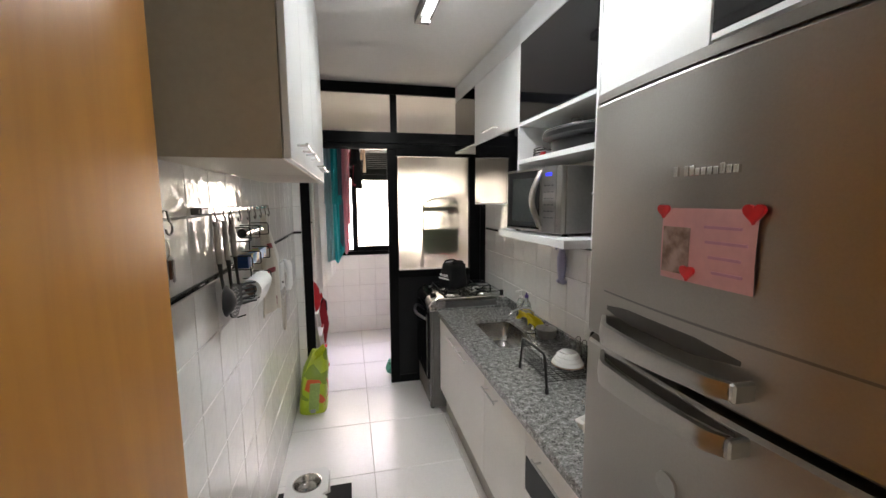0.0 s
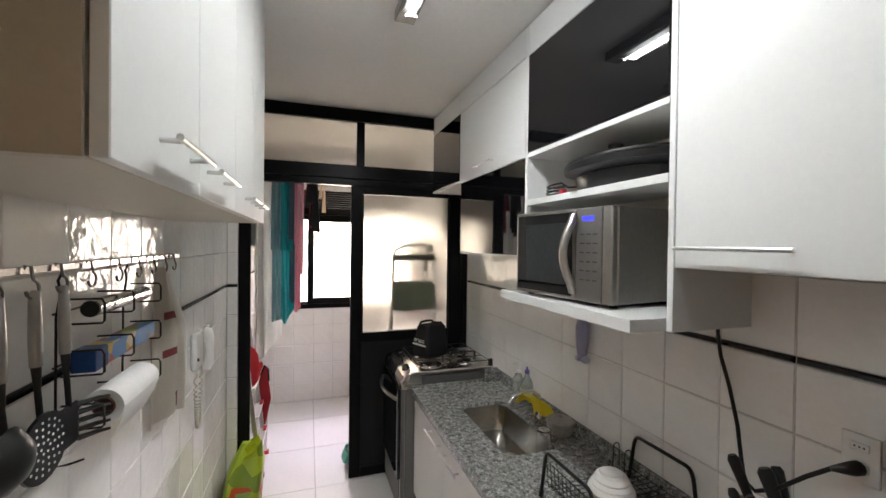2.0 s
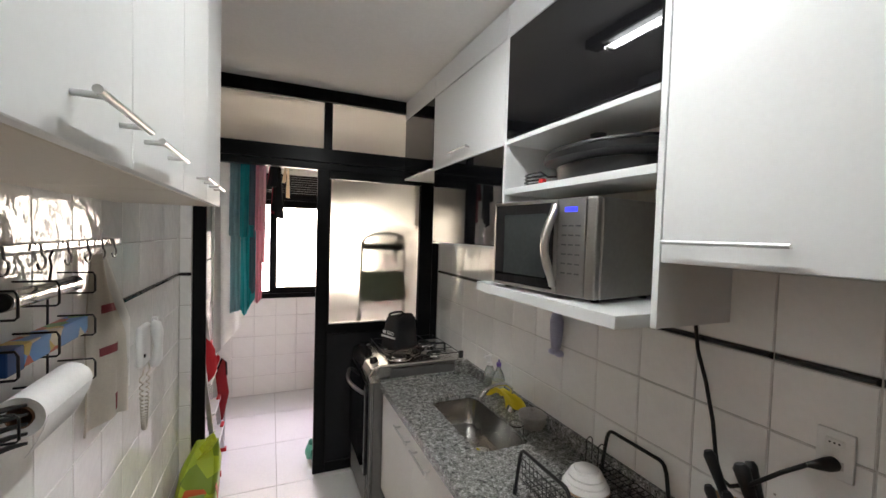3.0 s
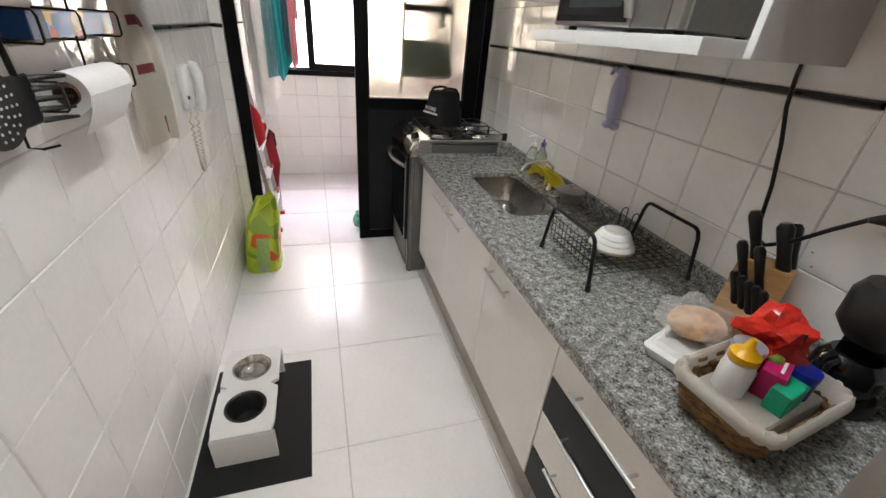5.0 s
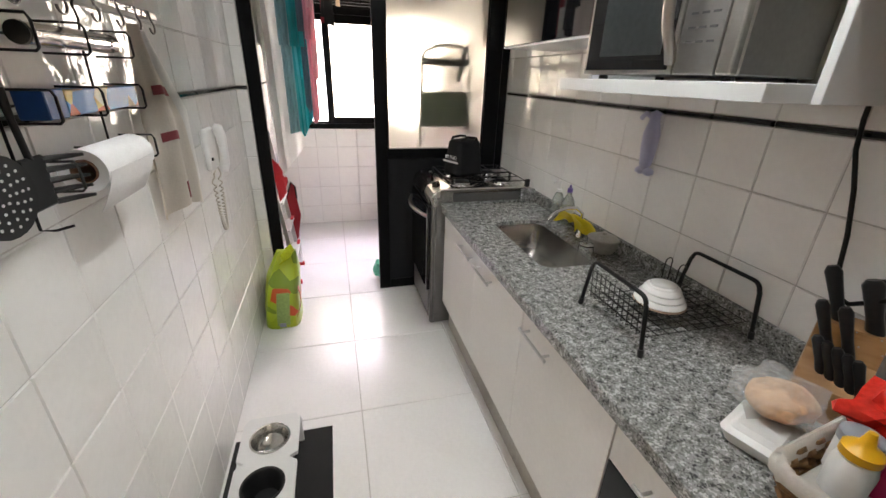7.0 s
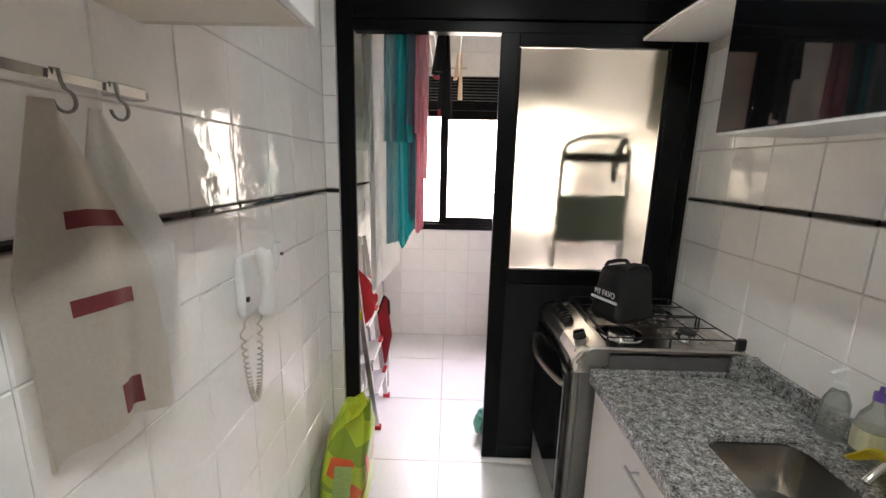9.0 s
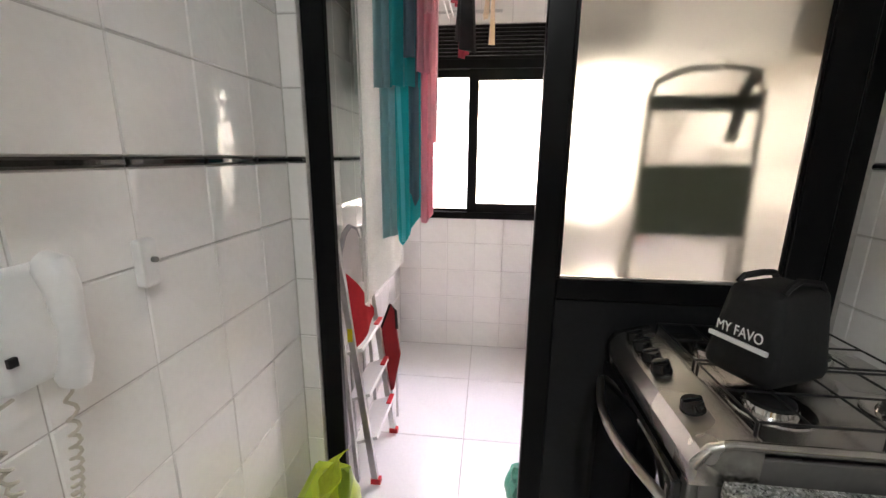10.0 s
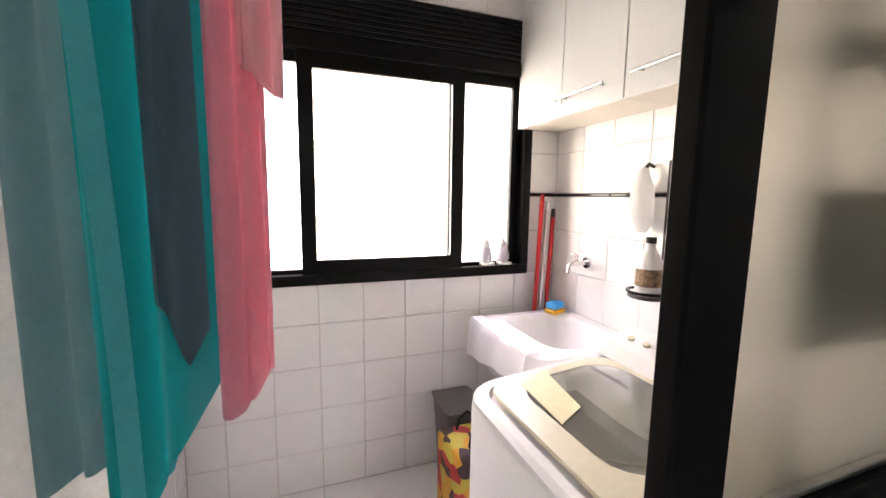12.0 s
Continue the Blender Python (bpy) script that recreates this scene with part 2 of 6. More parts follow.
def part(name, bm, material, parent=None, label="", kind="", smooth=None, category=""):
    me = bpy.data.meshes.new(name)
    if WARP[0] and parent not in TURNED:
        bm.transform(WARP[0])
    if parent:
        bmesh.ops.translate(bm, verts=bm.verts, vec=-org(parent))
    bmesh.ops.recalc_face_normals(bm, faces=bm.faces)
    bm.to_mesh(me)
    bm.free()
    me.materials.append(material)
    if smooth is not None:
        me.shade_smooth()
        if smooth:
            me.set_sharp_from_angle(angle=radians(smooth))
    ob = new(name, me)
    ob.parent = parent
    return tagged(ob, label, category, "", kind)


def B():
    return bmesh.new()


def box(bm, x0, x1, y0, y1, z0, z1, bev=0.0, seg=1):
    r = bmesh.ops.create_cube(bm, size=1)
    v = r["verts"]
    bmesh.ops.scale(bm, verts=v, vec=(abs(x1 - x0), abs(y1 - y0), abs(z1 - z0)))
    bmesh.ops.translate(bm, verts=v, vec=((x0 + x1) / 2, (y0 + y1) / 2, (z0 + z1) / 2))
    if bev:
        es = list({e for q in v for e in q.link_edges})
        bmesh.ops.bevel(bm, geom=es, offset=bev, segments=seg, affect="EDGES", profile=0.5)
    return bm


def bx(x0, x1, y0, y1, z0, z1, bev=0.0015, seg=1):
    return box(B(), x0, x1, y0, y1, z0, z1, bev, seg)


def rings(bm, loops, cap=True, close=True):
    vs = [[bm.verts.new(p) for p in lp] for lp in loops]
    n = len(vs[0])
    for a, b in zip(vs, vs[1:]):
        for i in range(n if close else n - 1):
            j = (i + 1) % n
            bm.faces.new((a[i], a[j], b[j], b[i]))
    if cap and close:
        bm.faces.new(vs[0][::-1])
        bm.faces.new(vs[-1])
    return bm


def lathe(bm, prof, at=(0, 0, 0), seg=20, cap=True, sx=1.0, sy=1.0):
    return rings(bm, [[(at[0] + sx * r * math.cos(2 * math.pi * i / seg), at[1] + sy * r * math.sin(2 * math.pi * i / seg), at[2] + z)
                       for i in range(seg)] for r, z in prof], cap)


def tube(bm, pts, r, seg=8, cap=True):
    pts = [Vector(p) for p in pts]
    loops, up = [], None
    for i, p in enumerate(pts):
        d = (pts[min(i + 1, len(pts) - 1)] - pts[max(i - 1, 0)]).normalized()
        if up is None:
            up = Vector((0, 0, 1)) if abs(d.z) < 0.9 else Vector((1, 0, 0))
        a = d.cross(up)
        a = a.normalized() if a.length > 1e-5 else Vector((1, 0, 0))
        b = a.cross(d).normalized()
        up = b
        rr = r[i] if isinstance(r, (list, tuple)) else r
        loops.append([tuple(p + a * rr * math.cos(2 * math.pi * k / seg) + b * rr * math.sin(2 * math.pi * k / seg)) for k in range(seg)])
    return rings(bm, loops, cap)


def arc(c, r, a0, a1, n, ax="xz"):
    out = []
    for i in range(n + 1):
        a = radians(a0 + (a1 - a0) * i / n)
        u, w = r * math.cos(a), r * math.sin(a)
        out.append((c[0] + u, c[1], c[2] + w) if ax == "xz" else (c[0], c[1] + u, c[2] + w) if ax == "yz" else (c[0] + u, c[1] + w, c[2]))
    return out


def extr(bm, poly, axis, a, b):
    """A closed outline pushed along an axis from a to b; the outline is in the two other axes, in order."""
    def P(u, w, t):
        return (t, u, w) if axis == "x" else (u, t, w) if axis == "y" else (u, w, t)
    return rings(bm, [[P(u, w, a) for u, w in poly], [P(u, w, b) for u, w in poly]])


def sheet(fn, nu, nv, thick=0.004):
    """A cloth: fn(u, v) gives the middle surface."""
    bm = B()
    g = [[Vector(fn(i / nu, j / nv)) for j in range(nv + 1)] for i in range(nu + 1)]
    nrm = [[None] * (nv + 1) for _ in range(nu + 1)]
    for i in range(nu + 1):
        for j in range(nv + 1):
            du = g[min(i + 1, nu)][j] - g[max(i - 1, 0)][j]
            dv = g[i][min(j + 1, nv)] - g[i][max(j - 1, 0)]
            c = du.cross(dv)
            nrm[i][j] = c.normalized() if c.length > 1e-9 else Vector((1, 0, 0))
    f = [[bm.verts.new(g[i][j] + nrm[i][j] * thick / 2) for j in range(nv + 1)] for i in range(nu + 1)]
    k = [[bm.verts.new(g[i][j] - nrm[i][j] * thick / 2) for j in range(nv + 1)] for i in range(nu + 1)]
    for i in range(nu):
        for j in range(nv):
            bm.faces.new((f[i][j], f[i + 1][j], f[i + 1][j + 1], f[i][j + 1]))
            bm.faces.new((k[i][j], k[i][j + 1], k[i + 1][j + 1], k[i + 1][j]))
    for i in range(nu):
        bm.faces.new((f[i][0], k[i][0], k[i + 1][0], f[i + 1][0]))
        bm.faces.new((f[i][nv], f[i + 1][nv], k[i + 1][nv], k[i][nv]))
    for j in range(nv):
        bm.faces.new((f[0][j], f[0][j + 1], k[0][j + 1], k[0][j]))
        bm.faces.new((f[nu][j], k[nu][j], k[nu][j + 1], f[nu][j + 1]))
    return bm


def S(name, bm, material, label="", smooth=None):
    return part(name, bm, material, None, label, "structure", smooth)


# ---- setting ----
floor_ob = S("floor", bx(-0.09, XR + 0.16, -1.0, YW + 0.05, -0.12, -0.004, 0), GROUT, "white polished porcelain tile floor, clean and glossy")
wall_w = S("wall_west", bx(-0.17, XW - 0.004, 1.62, 5.54, 0, H, 0), GROUT, "kitchen wall of white glazed tiles with a black listello")
wall_e = S("wall_east", bx(XR + 0.004, XR + 0.27, -1.0, 5.54, 0, H, 0), GROUT, "wall of white glazed tiles with a black listello")
wall_wl = S("laundry_wall_west", bx(-0.21, -0.064, 5.54, YW, 0, H, 0), PALEGROUT, "laundry wall of white glazed tiles")
wall_le = S("laundry_wall_east", bx(1.844, XR + 0.27, 5.54, YW, 0, H, 0), PALEGROUT, "laundry wall of white glazed tiles with a black listello")
wall_n = S("wall_north", B(), PALEGROUT, "laundry outer wall of white glazed tiles under a window")
WX0, WX1, WZ0, WZ1 = 0.10, 1.66, 1.045, 2.385
bm = B()
for a in ((-0.21, XR + 0.27, 0, WZ0), (-0.21, XR + 0.27, WZ1, H), (-0.21, WX0, WZ0, WZ1), (WX1, XR + 0.27, WZ0, WZ1)):
    box(bm, a[0], a[1], YW + 0.004, YW + 0.15, a[2], a[3])
bm.to_mesh(wall_n.data)
bm.free()
S("ceiling", bx(-0.21, XR + 0.27, -1.0, YW + 0.15, H, H + 0.1, 0), CEIL, "plain white painted ceiling")
bm = B()
box(bm, -0.17, 0.0, 1.5, 1.62, 0, H)
box(bm, 0.90, XR, 1.5, 1.62, 0, H)
box(bm, 0.0, 0.90, 1.5, 1.62, 2.14, H)
S("wall_south", bm, PAINT, "plain painted wall with the kitchen doorway")
S("hall_wall", box(bx(-0.3, XR, -1.1, -1.0, 0, H, 0), -0.3, -0.17, -1.0, 1.62, 0, H), PAINT, "plain painted hall wall")


def wall_tile_mesh(w, h, d=0.004, e=0.0022):
    me = bpy.data.meshes.new("tile")
    a, b = w / 2, h / 2
    vs = [(0, -a, -b), (0, a, -b), (0, a, b), (0, -a, b), (d, -a + e, -b + e), (d, a - e, -b + e), (d, a - e, b - e), (d, -a + e, b - e)]
    fs = [(4, 5, 6, 7), (0, 1, 5, 4), (1, 2, 6, 5), (2, 3, 7, 6), (3, 0, 4, 7)]
    me.from_pydata(vs, [], fs)
    return me


MESHES = {}


def tiles(parent, place, u_cuts, z_cuts, skip=None, material=TILE, name="tile"):
    """Lays tiles between the cuts; place(u, z) gives the pose of a tile's middle, its face along +x of the pose."""
    for u0, u1 in zip(u_cuts, u_cuts[1:]):
        for z0, z1 in zip(z_cuts, z_cuts[1:]):
            if z1 - z0 < 0.004 or u1 - u0 < 0.004 or (skip and skip((u0 + u1) / 2, (z0 + z1) / 2)):
                continue
            thin = z1 - z0 < 0.03
            key = (round(u1 - u0, 3), round(z1 - z0, 3))
            if key not in MESHES:
                me = wall_tile_mesh(u1 - u0 - 0.003, z1 - z0 - (0.001 if thin else 0.003), 0.010 if thin else 0.004, 0.005 if thin else 0.0022)
                me.materials.append(BLACKTILE if thin else material)
                MESHES[key] = me
            ob = new("listello" if thin else name, MESHES[key])
            ob.parent = parent
            ob.matrix_world = place((u0 + u1) / 2, (z0 + z1) / 2)


ZC = [0.0, 0.203, 0.419, 0.635, 0.852, 1.069, 1.285, 1.475, 1.495, 1.711, 1.927, 2.143, 2.359, 2.575, H]


def cuts(a, b, joint, pitch):
    k = joint - math.floor((joint - a) / pitch) * pitch
    out = [a]
    while k < b - 0.01:
        if k > a + 0.01:
            out.append(k)
        k += pitch
    return out + [b]


# ---- partition ----
nib = S("wall_nib", bx(XW - 0.003, 0.010, 5.462, 5.536, 0, H, 0), GROUT, "narrow tiled wall end at the partition")

pt = thing("glazed_partition", (0.85, YP, 0), "black aluminium partition frame with a frosted glass transom", "partition", kind="structure")
for nm, a in (("top_rail", (0.012, XR, 2.70, 2.789)), ("transom_rail", (0.088, XR, 2.272, 2.37)), ("wall_post", (0.012, 0.088, 0.0, 2.70)),
              ("wall_post", (1.665, XR - 0.002, 0.0, 2.272)), ("wall_post", (1.665, XR - 0.002, 2.37, 2.70)), ("mullion", (0.811, 0.868, 2.37, 2.70)), ("transom_rail", (0.088, 1.665, 2.222, 2.272))):
    y0, y1 = (YP - 0.022, YP + 0.010) if nm == "wall_post" else (YP - 0.03, YP + 0.05) if nm != "mullion" else (YP - 0.025, YP + 0.04)
    part(nm, bx(a[0], a[1], y0 + (0.02 if a[3] == 2.272 and a[2] > 2 else 0), y1, a[2], a[3], 0.003), ALUB, pt)
for a in ((0.096, 0.811), (0.868, 1.665)):
    part("transom_pane", bx(a[0], a[1], YP, YP + 0.005, 2.37, 2.70, 0), FROST, pt)
sd = thing("sliding_door", (1.2, YP - 0.01, 0), "black aluminium sliding door with frosted glass above a solid black panel", "door")
for nm, a in (("stile", (0.772, 0.857, 0.0, 2.222)), ("stile", (1.555, 1.663, 0.0, 2.222)), ("rail", (0.857, 1.555, 2.16, 2.222)),
              ("rail", (0.857, 1.555, 1.03, 1.103)), ("rail", (0.857, 1.555, 0.0, 0.075))):
    part(nm, bx(a[0], a[1], YP - 0.022, YP + 0.008, a[2] + 0.002, a[3], 0.004), ALUB, sd)
part("pane", bx(0.857, 1.555, YP, YP + 0.005, 1.103, 2.16, 0), FROST, sd, "frosted glass pane")
part("lower_panel", bx(0.857, 1.555, YP - 0.006, YP + 0.006, 0.075, 1.03, 0), BLACKM, sd)
for a in ((0.857, 0.868, 1.103, 2.16), (1.545, 1.555, 1.103, 2.16)):
    part("glazing_bead", bx(a[0], a[1], YP - 0.014, YP - 0.002, a[2], a[3], 0.002), ALUB, sd)
part("glazing_bead", bx(0.868, 1.545, YP - 0.014, YP - 0.002, 1.103, 1.113, 0.002), ALU, sd, "bright aluminium bead")

# ---- window ----
wi = thing("window_1", (0.88, YW + 0.03, WZ0), "black aluminium sliding window with a roller shutter box over it", "window", kind="structure")
FZ = 2.10
for nm, a in (("window_frame", (WX0, WX1, WZ0, WZ0 + 0.05)), ("window_frame", (WX0, WX0 + 0.05, WZ0 + 0.05, FZ)), ("window_frame", (WX1 - 0.05, WX1, WZ0 + 0.05, FZ)),
              ("window_frame", (WX0, WX1, FZ, FZ + 0.06))):
    part(nm, bx(a[0], a[1], YW - 0.02, YW + 0.09, a[2], a[3], 0.003), ALUB, wi)
for x0, x1, yo in ((0.46, 1.265, 0.0), (WX0 + 0.05, 0.53, 0.035), (1.195, WX1 - 0.05, 0.035)):
    s = part("sash", B(), ALUB, wi)
    bmx = B()
    wl = 0.067 if yo == 0 else 0.05
    y0, y1 = YW - 0.005 + yo, YW + 0.025 + yo
    box(bmx, x0, x0 + wl, y0, y1, WZ0 + 0.05, FZ, 0.002)
    box(bmx, x1 - wl, x1, y0, y1, WZ0 + 0.05, FZ, 0.002)
    box(bmx, x0 + wl, x1 - wl, y0, y1, WZ0 + 0.05, WZ0 + 0.05 + (0.066 if yo == 0 else 0.02), 0.002)
    box(bmx, x0 + wl, x1 - wl, y0, y1, FZ - (0.075 if yo == 0 else 0.05), FZ, 0.002)
    bmesh.ops.translate(bmx, verts=bmx.verts, vec=-org(wi))
    bmx.to_mesh(s.data)
    bmx.free()
pn = part("pane", bx(0.527, 1.198, YW + 0.008, YW + 0.012, 1.161, 2.025, 0), CLEAR, wi)
pn.visible_shadow = False
for i in range(9):
    z = FZ + 0.06 + i * 0.0245
    part("shutter_slat", extr(B(), [(YW - 0.012, z), (YW + 0.06, z), (YW + 0.06, z + 0.022), (YW - 0.006, z + 0.022), (YW - 0.014, z + 0.011)], "x", WX0, WX1), ALUB, wi)
part("window_sill", bx(WX0, WX1, YW + 0.092, YW + 0.15, WZ0 - 0.001, WZ0 + 0.02, 0.002), ALUB, wi)

# ---- kitchen door ----
kd = thing("room_door", (0.055, 1.85, 0.0), "open varnished orange wooden door leaf with a brass lever handle", "door")
part("leaf", bx(0.035, 0.07, 1.85, 2.66, 0.008, 2.19, 0.003), DOORW, kd)
part("handle_rose", tube(B(), [(0.070, 2.60, 1.065), (0.078, 2.60, 1.065)], 0.026, 20), BRASS, kd, "round polished brass rose", smooth=40)
part("lever_handle", tube(B(), [(0.078, 2.60, 1.065), (0.115, 2.60, 1.065), (0.125, 2.59, 1.066), (0.127, 2.56, 1.068), (0.125, 2.50, 1.066)], [0.011, 0.010, 0.011, 0.010, 0.008], 10), BRASS, kd, "polished brass lever", smooth=50)
part("key_rose", tube(B(), [(0.070, 2.60, 0.985), (0.076, 2.60, 0.985)], 0.022, 18), BRASS, kd, smooth=40)


# ---- cabinets ----
def bar_handle(p, xf, sgn, y0, y1, z, r=0.0045):
    """A horizontal bar on two posts, out from the plane x=xf."""
    xo = xf + sgn * 0.03
    bmx = tube(B(), [(xo, y0, z), (xo, y1, z)], r + 0.001, 10)
    for y in (y0 + 0.025, y1 - 0.025):
        tube(bmx, [(xf, y, z), (xo, y, z)], r, 8)
    return part("handle", bmx, ALU, p, "satin steel bar handle", smooth=50)


def carcass(x0, x1, y0, y1, z0, z1, m, c, t=0.016, top=True):
    """Sides, bottom, top: open in front."""
    part("side_panel", bx(x0, x1, y0, y0 + t, z0, z1), m, c)
    part("side_panel", bx(x0, x1, y1 - t, y1, z0, z1), m, c)
    part("bottom_panel", bx(x0, x1, y0 + t, y1 - t, z0, z0 + t), m, c)
    if top:
        part("top_panel", bx(x0, x1, y0 + t, y1 - t, z1 - t, z1), m, c)


G = 0.0015
for (y0, ym, y1), hs in (((2.893, 3.235, 3.61), ((3.01, 3.205), (3.27, 3.48))), ((3.61, 3.97, 4.33), ((3.76, 3.94), (4.0, 4.165)))):
    c = thing("wall_cabinet", (0.13, (y0 + ym) / 2, 1.868), "white two-door wall cabinet up to the ceiling, closed, steel handles", "wall cabinet", group="upper cabinets")
    carcass(XW + 0.002, 0.262, y0, y1 - 0.001, 1.868, H - 0.004, BODYW, c)
    part("back_panel", bx(XW + 0.003, XW + 0.010, y0 + 0.016, y1 - 0.017, 1.884, H - 0.02), BODYW, c)
    for a, b, h in ((y0, ym, hs[0]), (ym, y1, hs[1])):
        d = part("door", bx(0.265, 0.283, a + G, b - G, 1.868, H - 0.006, 0.0015), WHITE, c)
        bar_handle(d, 0.283, 1, h[0], h[1], 1.921, 0.004)

    if y0 < 3:
        part("end_panel", bx(XW + 0.001, 0.262, y0 - 0.004, y0 - 0.0005, 1.868, H - 0.004, 0), mat("brown_end_panel", (0.42, 0.36, 0.27), 0.5, var=0.03, scale=3), c, "plain brown end panel")

XC = 1.41
# tall white unit beside the refrigerator
c = thing("wall_cabinet", (1.56, 2.99, 1.73), "tall white single-door wall cabinet with a long steel bar handle", "wall cabinet", group="upper cabinets")
carcass(XC + 0.021, XR - 0.002, 2.735, 3.232, 1.732, H - 0.004, BODYW, c)
d = part("door", bx(XC, XC + 0.018, 2.737, 3.232, 1.73, H - 0.006), WHITE, c)
bar_handle(d, XC, -1, 2.935, 3.21, 1.783)
# open shelf unit with black flap
c = thing("shelf_unit", (1.56, 3.64, 1.555), "white open microwave shelf unit with a glossy black flap door above", "shelf unit", group="upper cabinets")
part("side_panel", bx(XC, XR - 0.002, 3.236, 3.256, 1.553, H - 0.006), WHITE, c)
part("side_panel", bx(XC, XR - 0.002, 4.012, 4.030, 1.553, H - 0.006), WHITE, c)
part("shelf", bx(1.287, XR - 0.002, 3.258, 4.010, 1.553, 1.590), WHITE, c, "thick white projecting microwave shelf")
part("shelf", bx(XC, XR - 0.002, 3.258, 4.010, 1.966, 1.992), WHITE, c)
part("shelf", bx(XC, XR - 0.002, 3.258, 4.010, 2.183, 2.203), WHITE, c)
part("back_panel", bx(XR - 0.012, XR - 0.003, 3.258, 4.010, 1.592, 2.182, 0), BODYW, c)
part("top_panel", bx(XC, XR - 0.002, 3.258, 4.010, 2.648, H - 0.006), WHITE, c)
part("flap_door", bx(XC - 0.001, XC + 0.017, 3.262, 4.008, 2.210, 2.643), BLACKG, c, "glossy black flap door")
# white flap over black flap
c = thing("wall_cabinet", (1.56, 4.46, 2.19), "white lift-door wall cabinet with a steel bar handle", "wall cabinet", group="upper cabinets")
carcass(XC + 0.021, XR - 0.002, 4.032, 4.872, 2.188, H - 0.004, BODYW, c)
d = part("door", bx(XC, XC + 0.018, 4.034, 4.872, 2.188, 2.645), WHITE, c)
bar_handle(d, XC, -1, 4.35, 4.60, 2.245)
part("filler", bx(XC, XC + 0.018, 4.034, 4.872, 2.650, H - 0.006), WHITE, c)
c = thing("glossy_cabinet", (1.56, 4.45, 1.728), "small cabinet with a glossy black flap door and white carcass", "wall cabinet", group="upper cabinets")
carcass(XC + 0.021, XR - 0.002, 4.032, 4.850, 1.728, 2.186, WHITE, c)
part("door", bx(XC, XC + 0.018, 4.034, 4.848, 1.738, 2.184), BLACKG, c, "glossy black flap door")
part("edge_trim", bx(XC - 0.001, XC + 0.018, 4.034, 4.848, 1.728, 1.735, 0), WHITE, c)
c = thing("glossy_cabinet", (1.56, 5.16, 2.19), "cabinet over the stove with a glossy black door and white base", "wall cabinet", group="upper cabinets")
carcass(XC + 0.021, XR - 0.002, 4.874, 5.465, 2.190, H - 0.004, WHITE, c)
part("door", bx(XC, XC + 0.018, 4.876, 5.463, 2.206, 2.645), BLACKG, c, "glossy black door")
part("edge_trim", bx(XC, XC + 0.018, 4.876, 5.463, 2.190, 2.203, 0), WHITE, c)
part("filler", bx(XC, XC + 0.018, 4.876, 5.463, 2.650, H - 0.006), WHITE, c)
c = thing("glossy_cabinet", (1.56, 2.2, 2.21), "cabinet over the refrigerator with glossy black doors in a white frame", "wall cabinet", group="upper cabinets")
carcass(XC + 0.021, XR - 0.002, 1.80, 2.732, 2.19, H - 0.004, WHITE, c)
part("door", bx(XC, XC + 0.018, 2.27, 2.730, 2.21, H - 0.02), BLACKG, c, "glossy black door")
part("door", bx(XC, XC + 0.018, 1.802, 2.267, 2.21, H - 0.02), BLACKG, c, "glossy black door")
part("edge_trim", bx(XC, XC + 0.018, 1.802, 2.730, 2.19, 2.207, 0), WHITE, c)

# base units
XB, CT = 1.118, 0.865


def base_unit(name, label, y0, y1):
    c = thing(name, (1.42, (y0 + y1) / 2, 0.0), label, "base cabinet", group="base cabinets")
    carcass(XB + 0.021, XR - 0.002, y0, y1, 0.205, 0.820, BODYW, c, top=name != "sink_cabinet")
    part("back_panel", bx(XR - 0.01, XR - 0.003, y0 + 0.017, y1 - 0.017, 0.222, 0.803), BODYW, c)
    part("kickboard", bx(1.168, 1.185, y0, y1, 0.0, 0.203), KICK, c, "grey-brown kickboard")
    return c


c = base_unit("sink_cabinet", "white two-door base cabinet under the sink, doors closed", 3.757, 4.862)
for a, b, h in ((3.757, 4.285, (4.045, 4.255)), (4.285, 4.862, (4.31, 4.52))):
    d = part("door", bx(XB, XB + 0.018, a + G, b - G, 0.205, 0.820), WHITEM, c)
    bar_handle(d, XB, -1, h[0], h[1], 0.758)
c = base_unit("base_cabinet", "white single-door base cabinet, door closed", 3.226, 3.755)
d = part("door", bx(XB, XB + 0.018, 3.226 + G, 3.755 - G, 0.205, 0.820), WHITEM, c)
bar_handle(d, XB, -1, 3.53, 3.72, 0.758)
c = base_unit("drawer_unit", "drawer unit with white and black drawer fronts in turn, closed", 2.70, 3.224)
for i, (z0, z1) in enumerate(((0.690, 0.820), (0.536, 0.687), (0.370, 0.533), (0.205, 0.367))):
    d = part("drawer", bx(XB, XB + 0.018, 2.70 + G, 3.224 - G, z0, z1), (WHITEM, BLACKM)[i % 2], c, ("white", "black")[i % 2] + " drawer front")
    bar_handle(d, XB, -1, 2.85, 3.11, (0.745, 0.578, 0.412, 0.25)[i])
    if i == 1:
        part("cutout", bx(XB - 0.002, XB, 2.86, 3.10, 0.537, 0.543, 0), BLACKP, d)

# worktop with the hole for the sink
SX0, SX1, SY0, SY1 = 1.292, 1.575, 3.95, 4.53


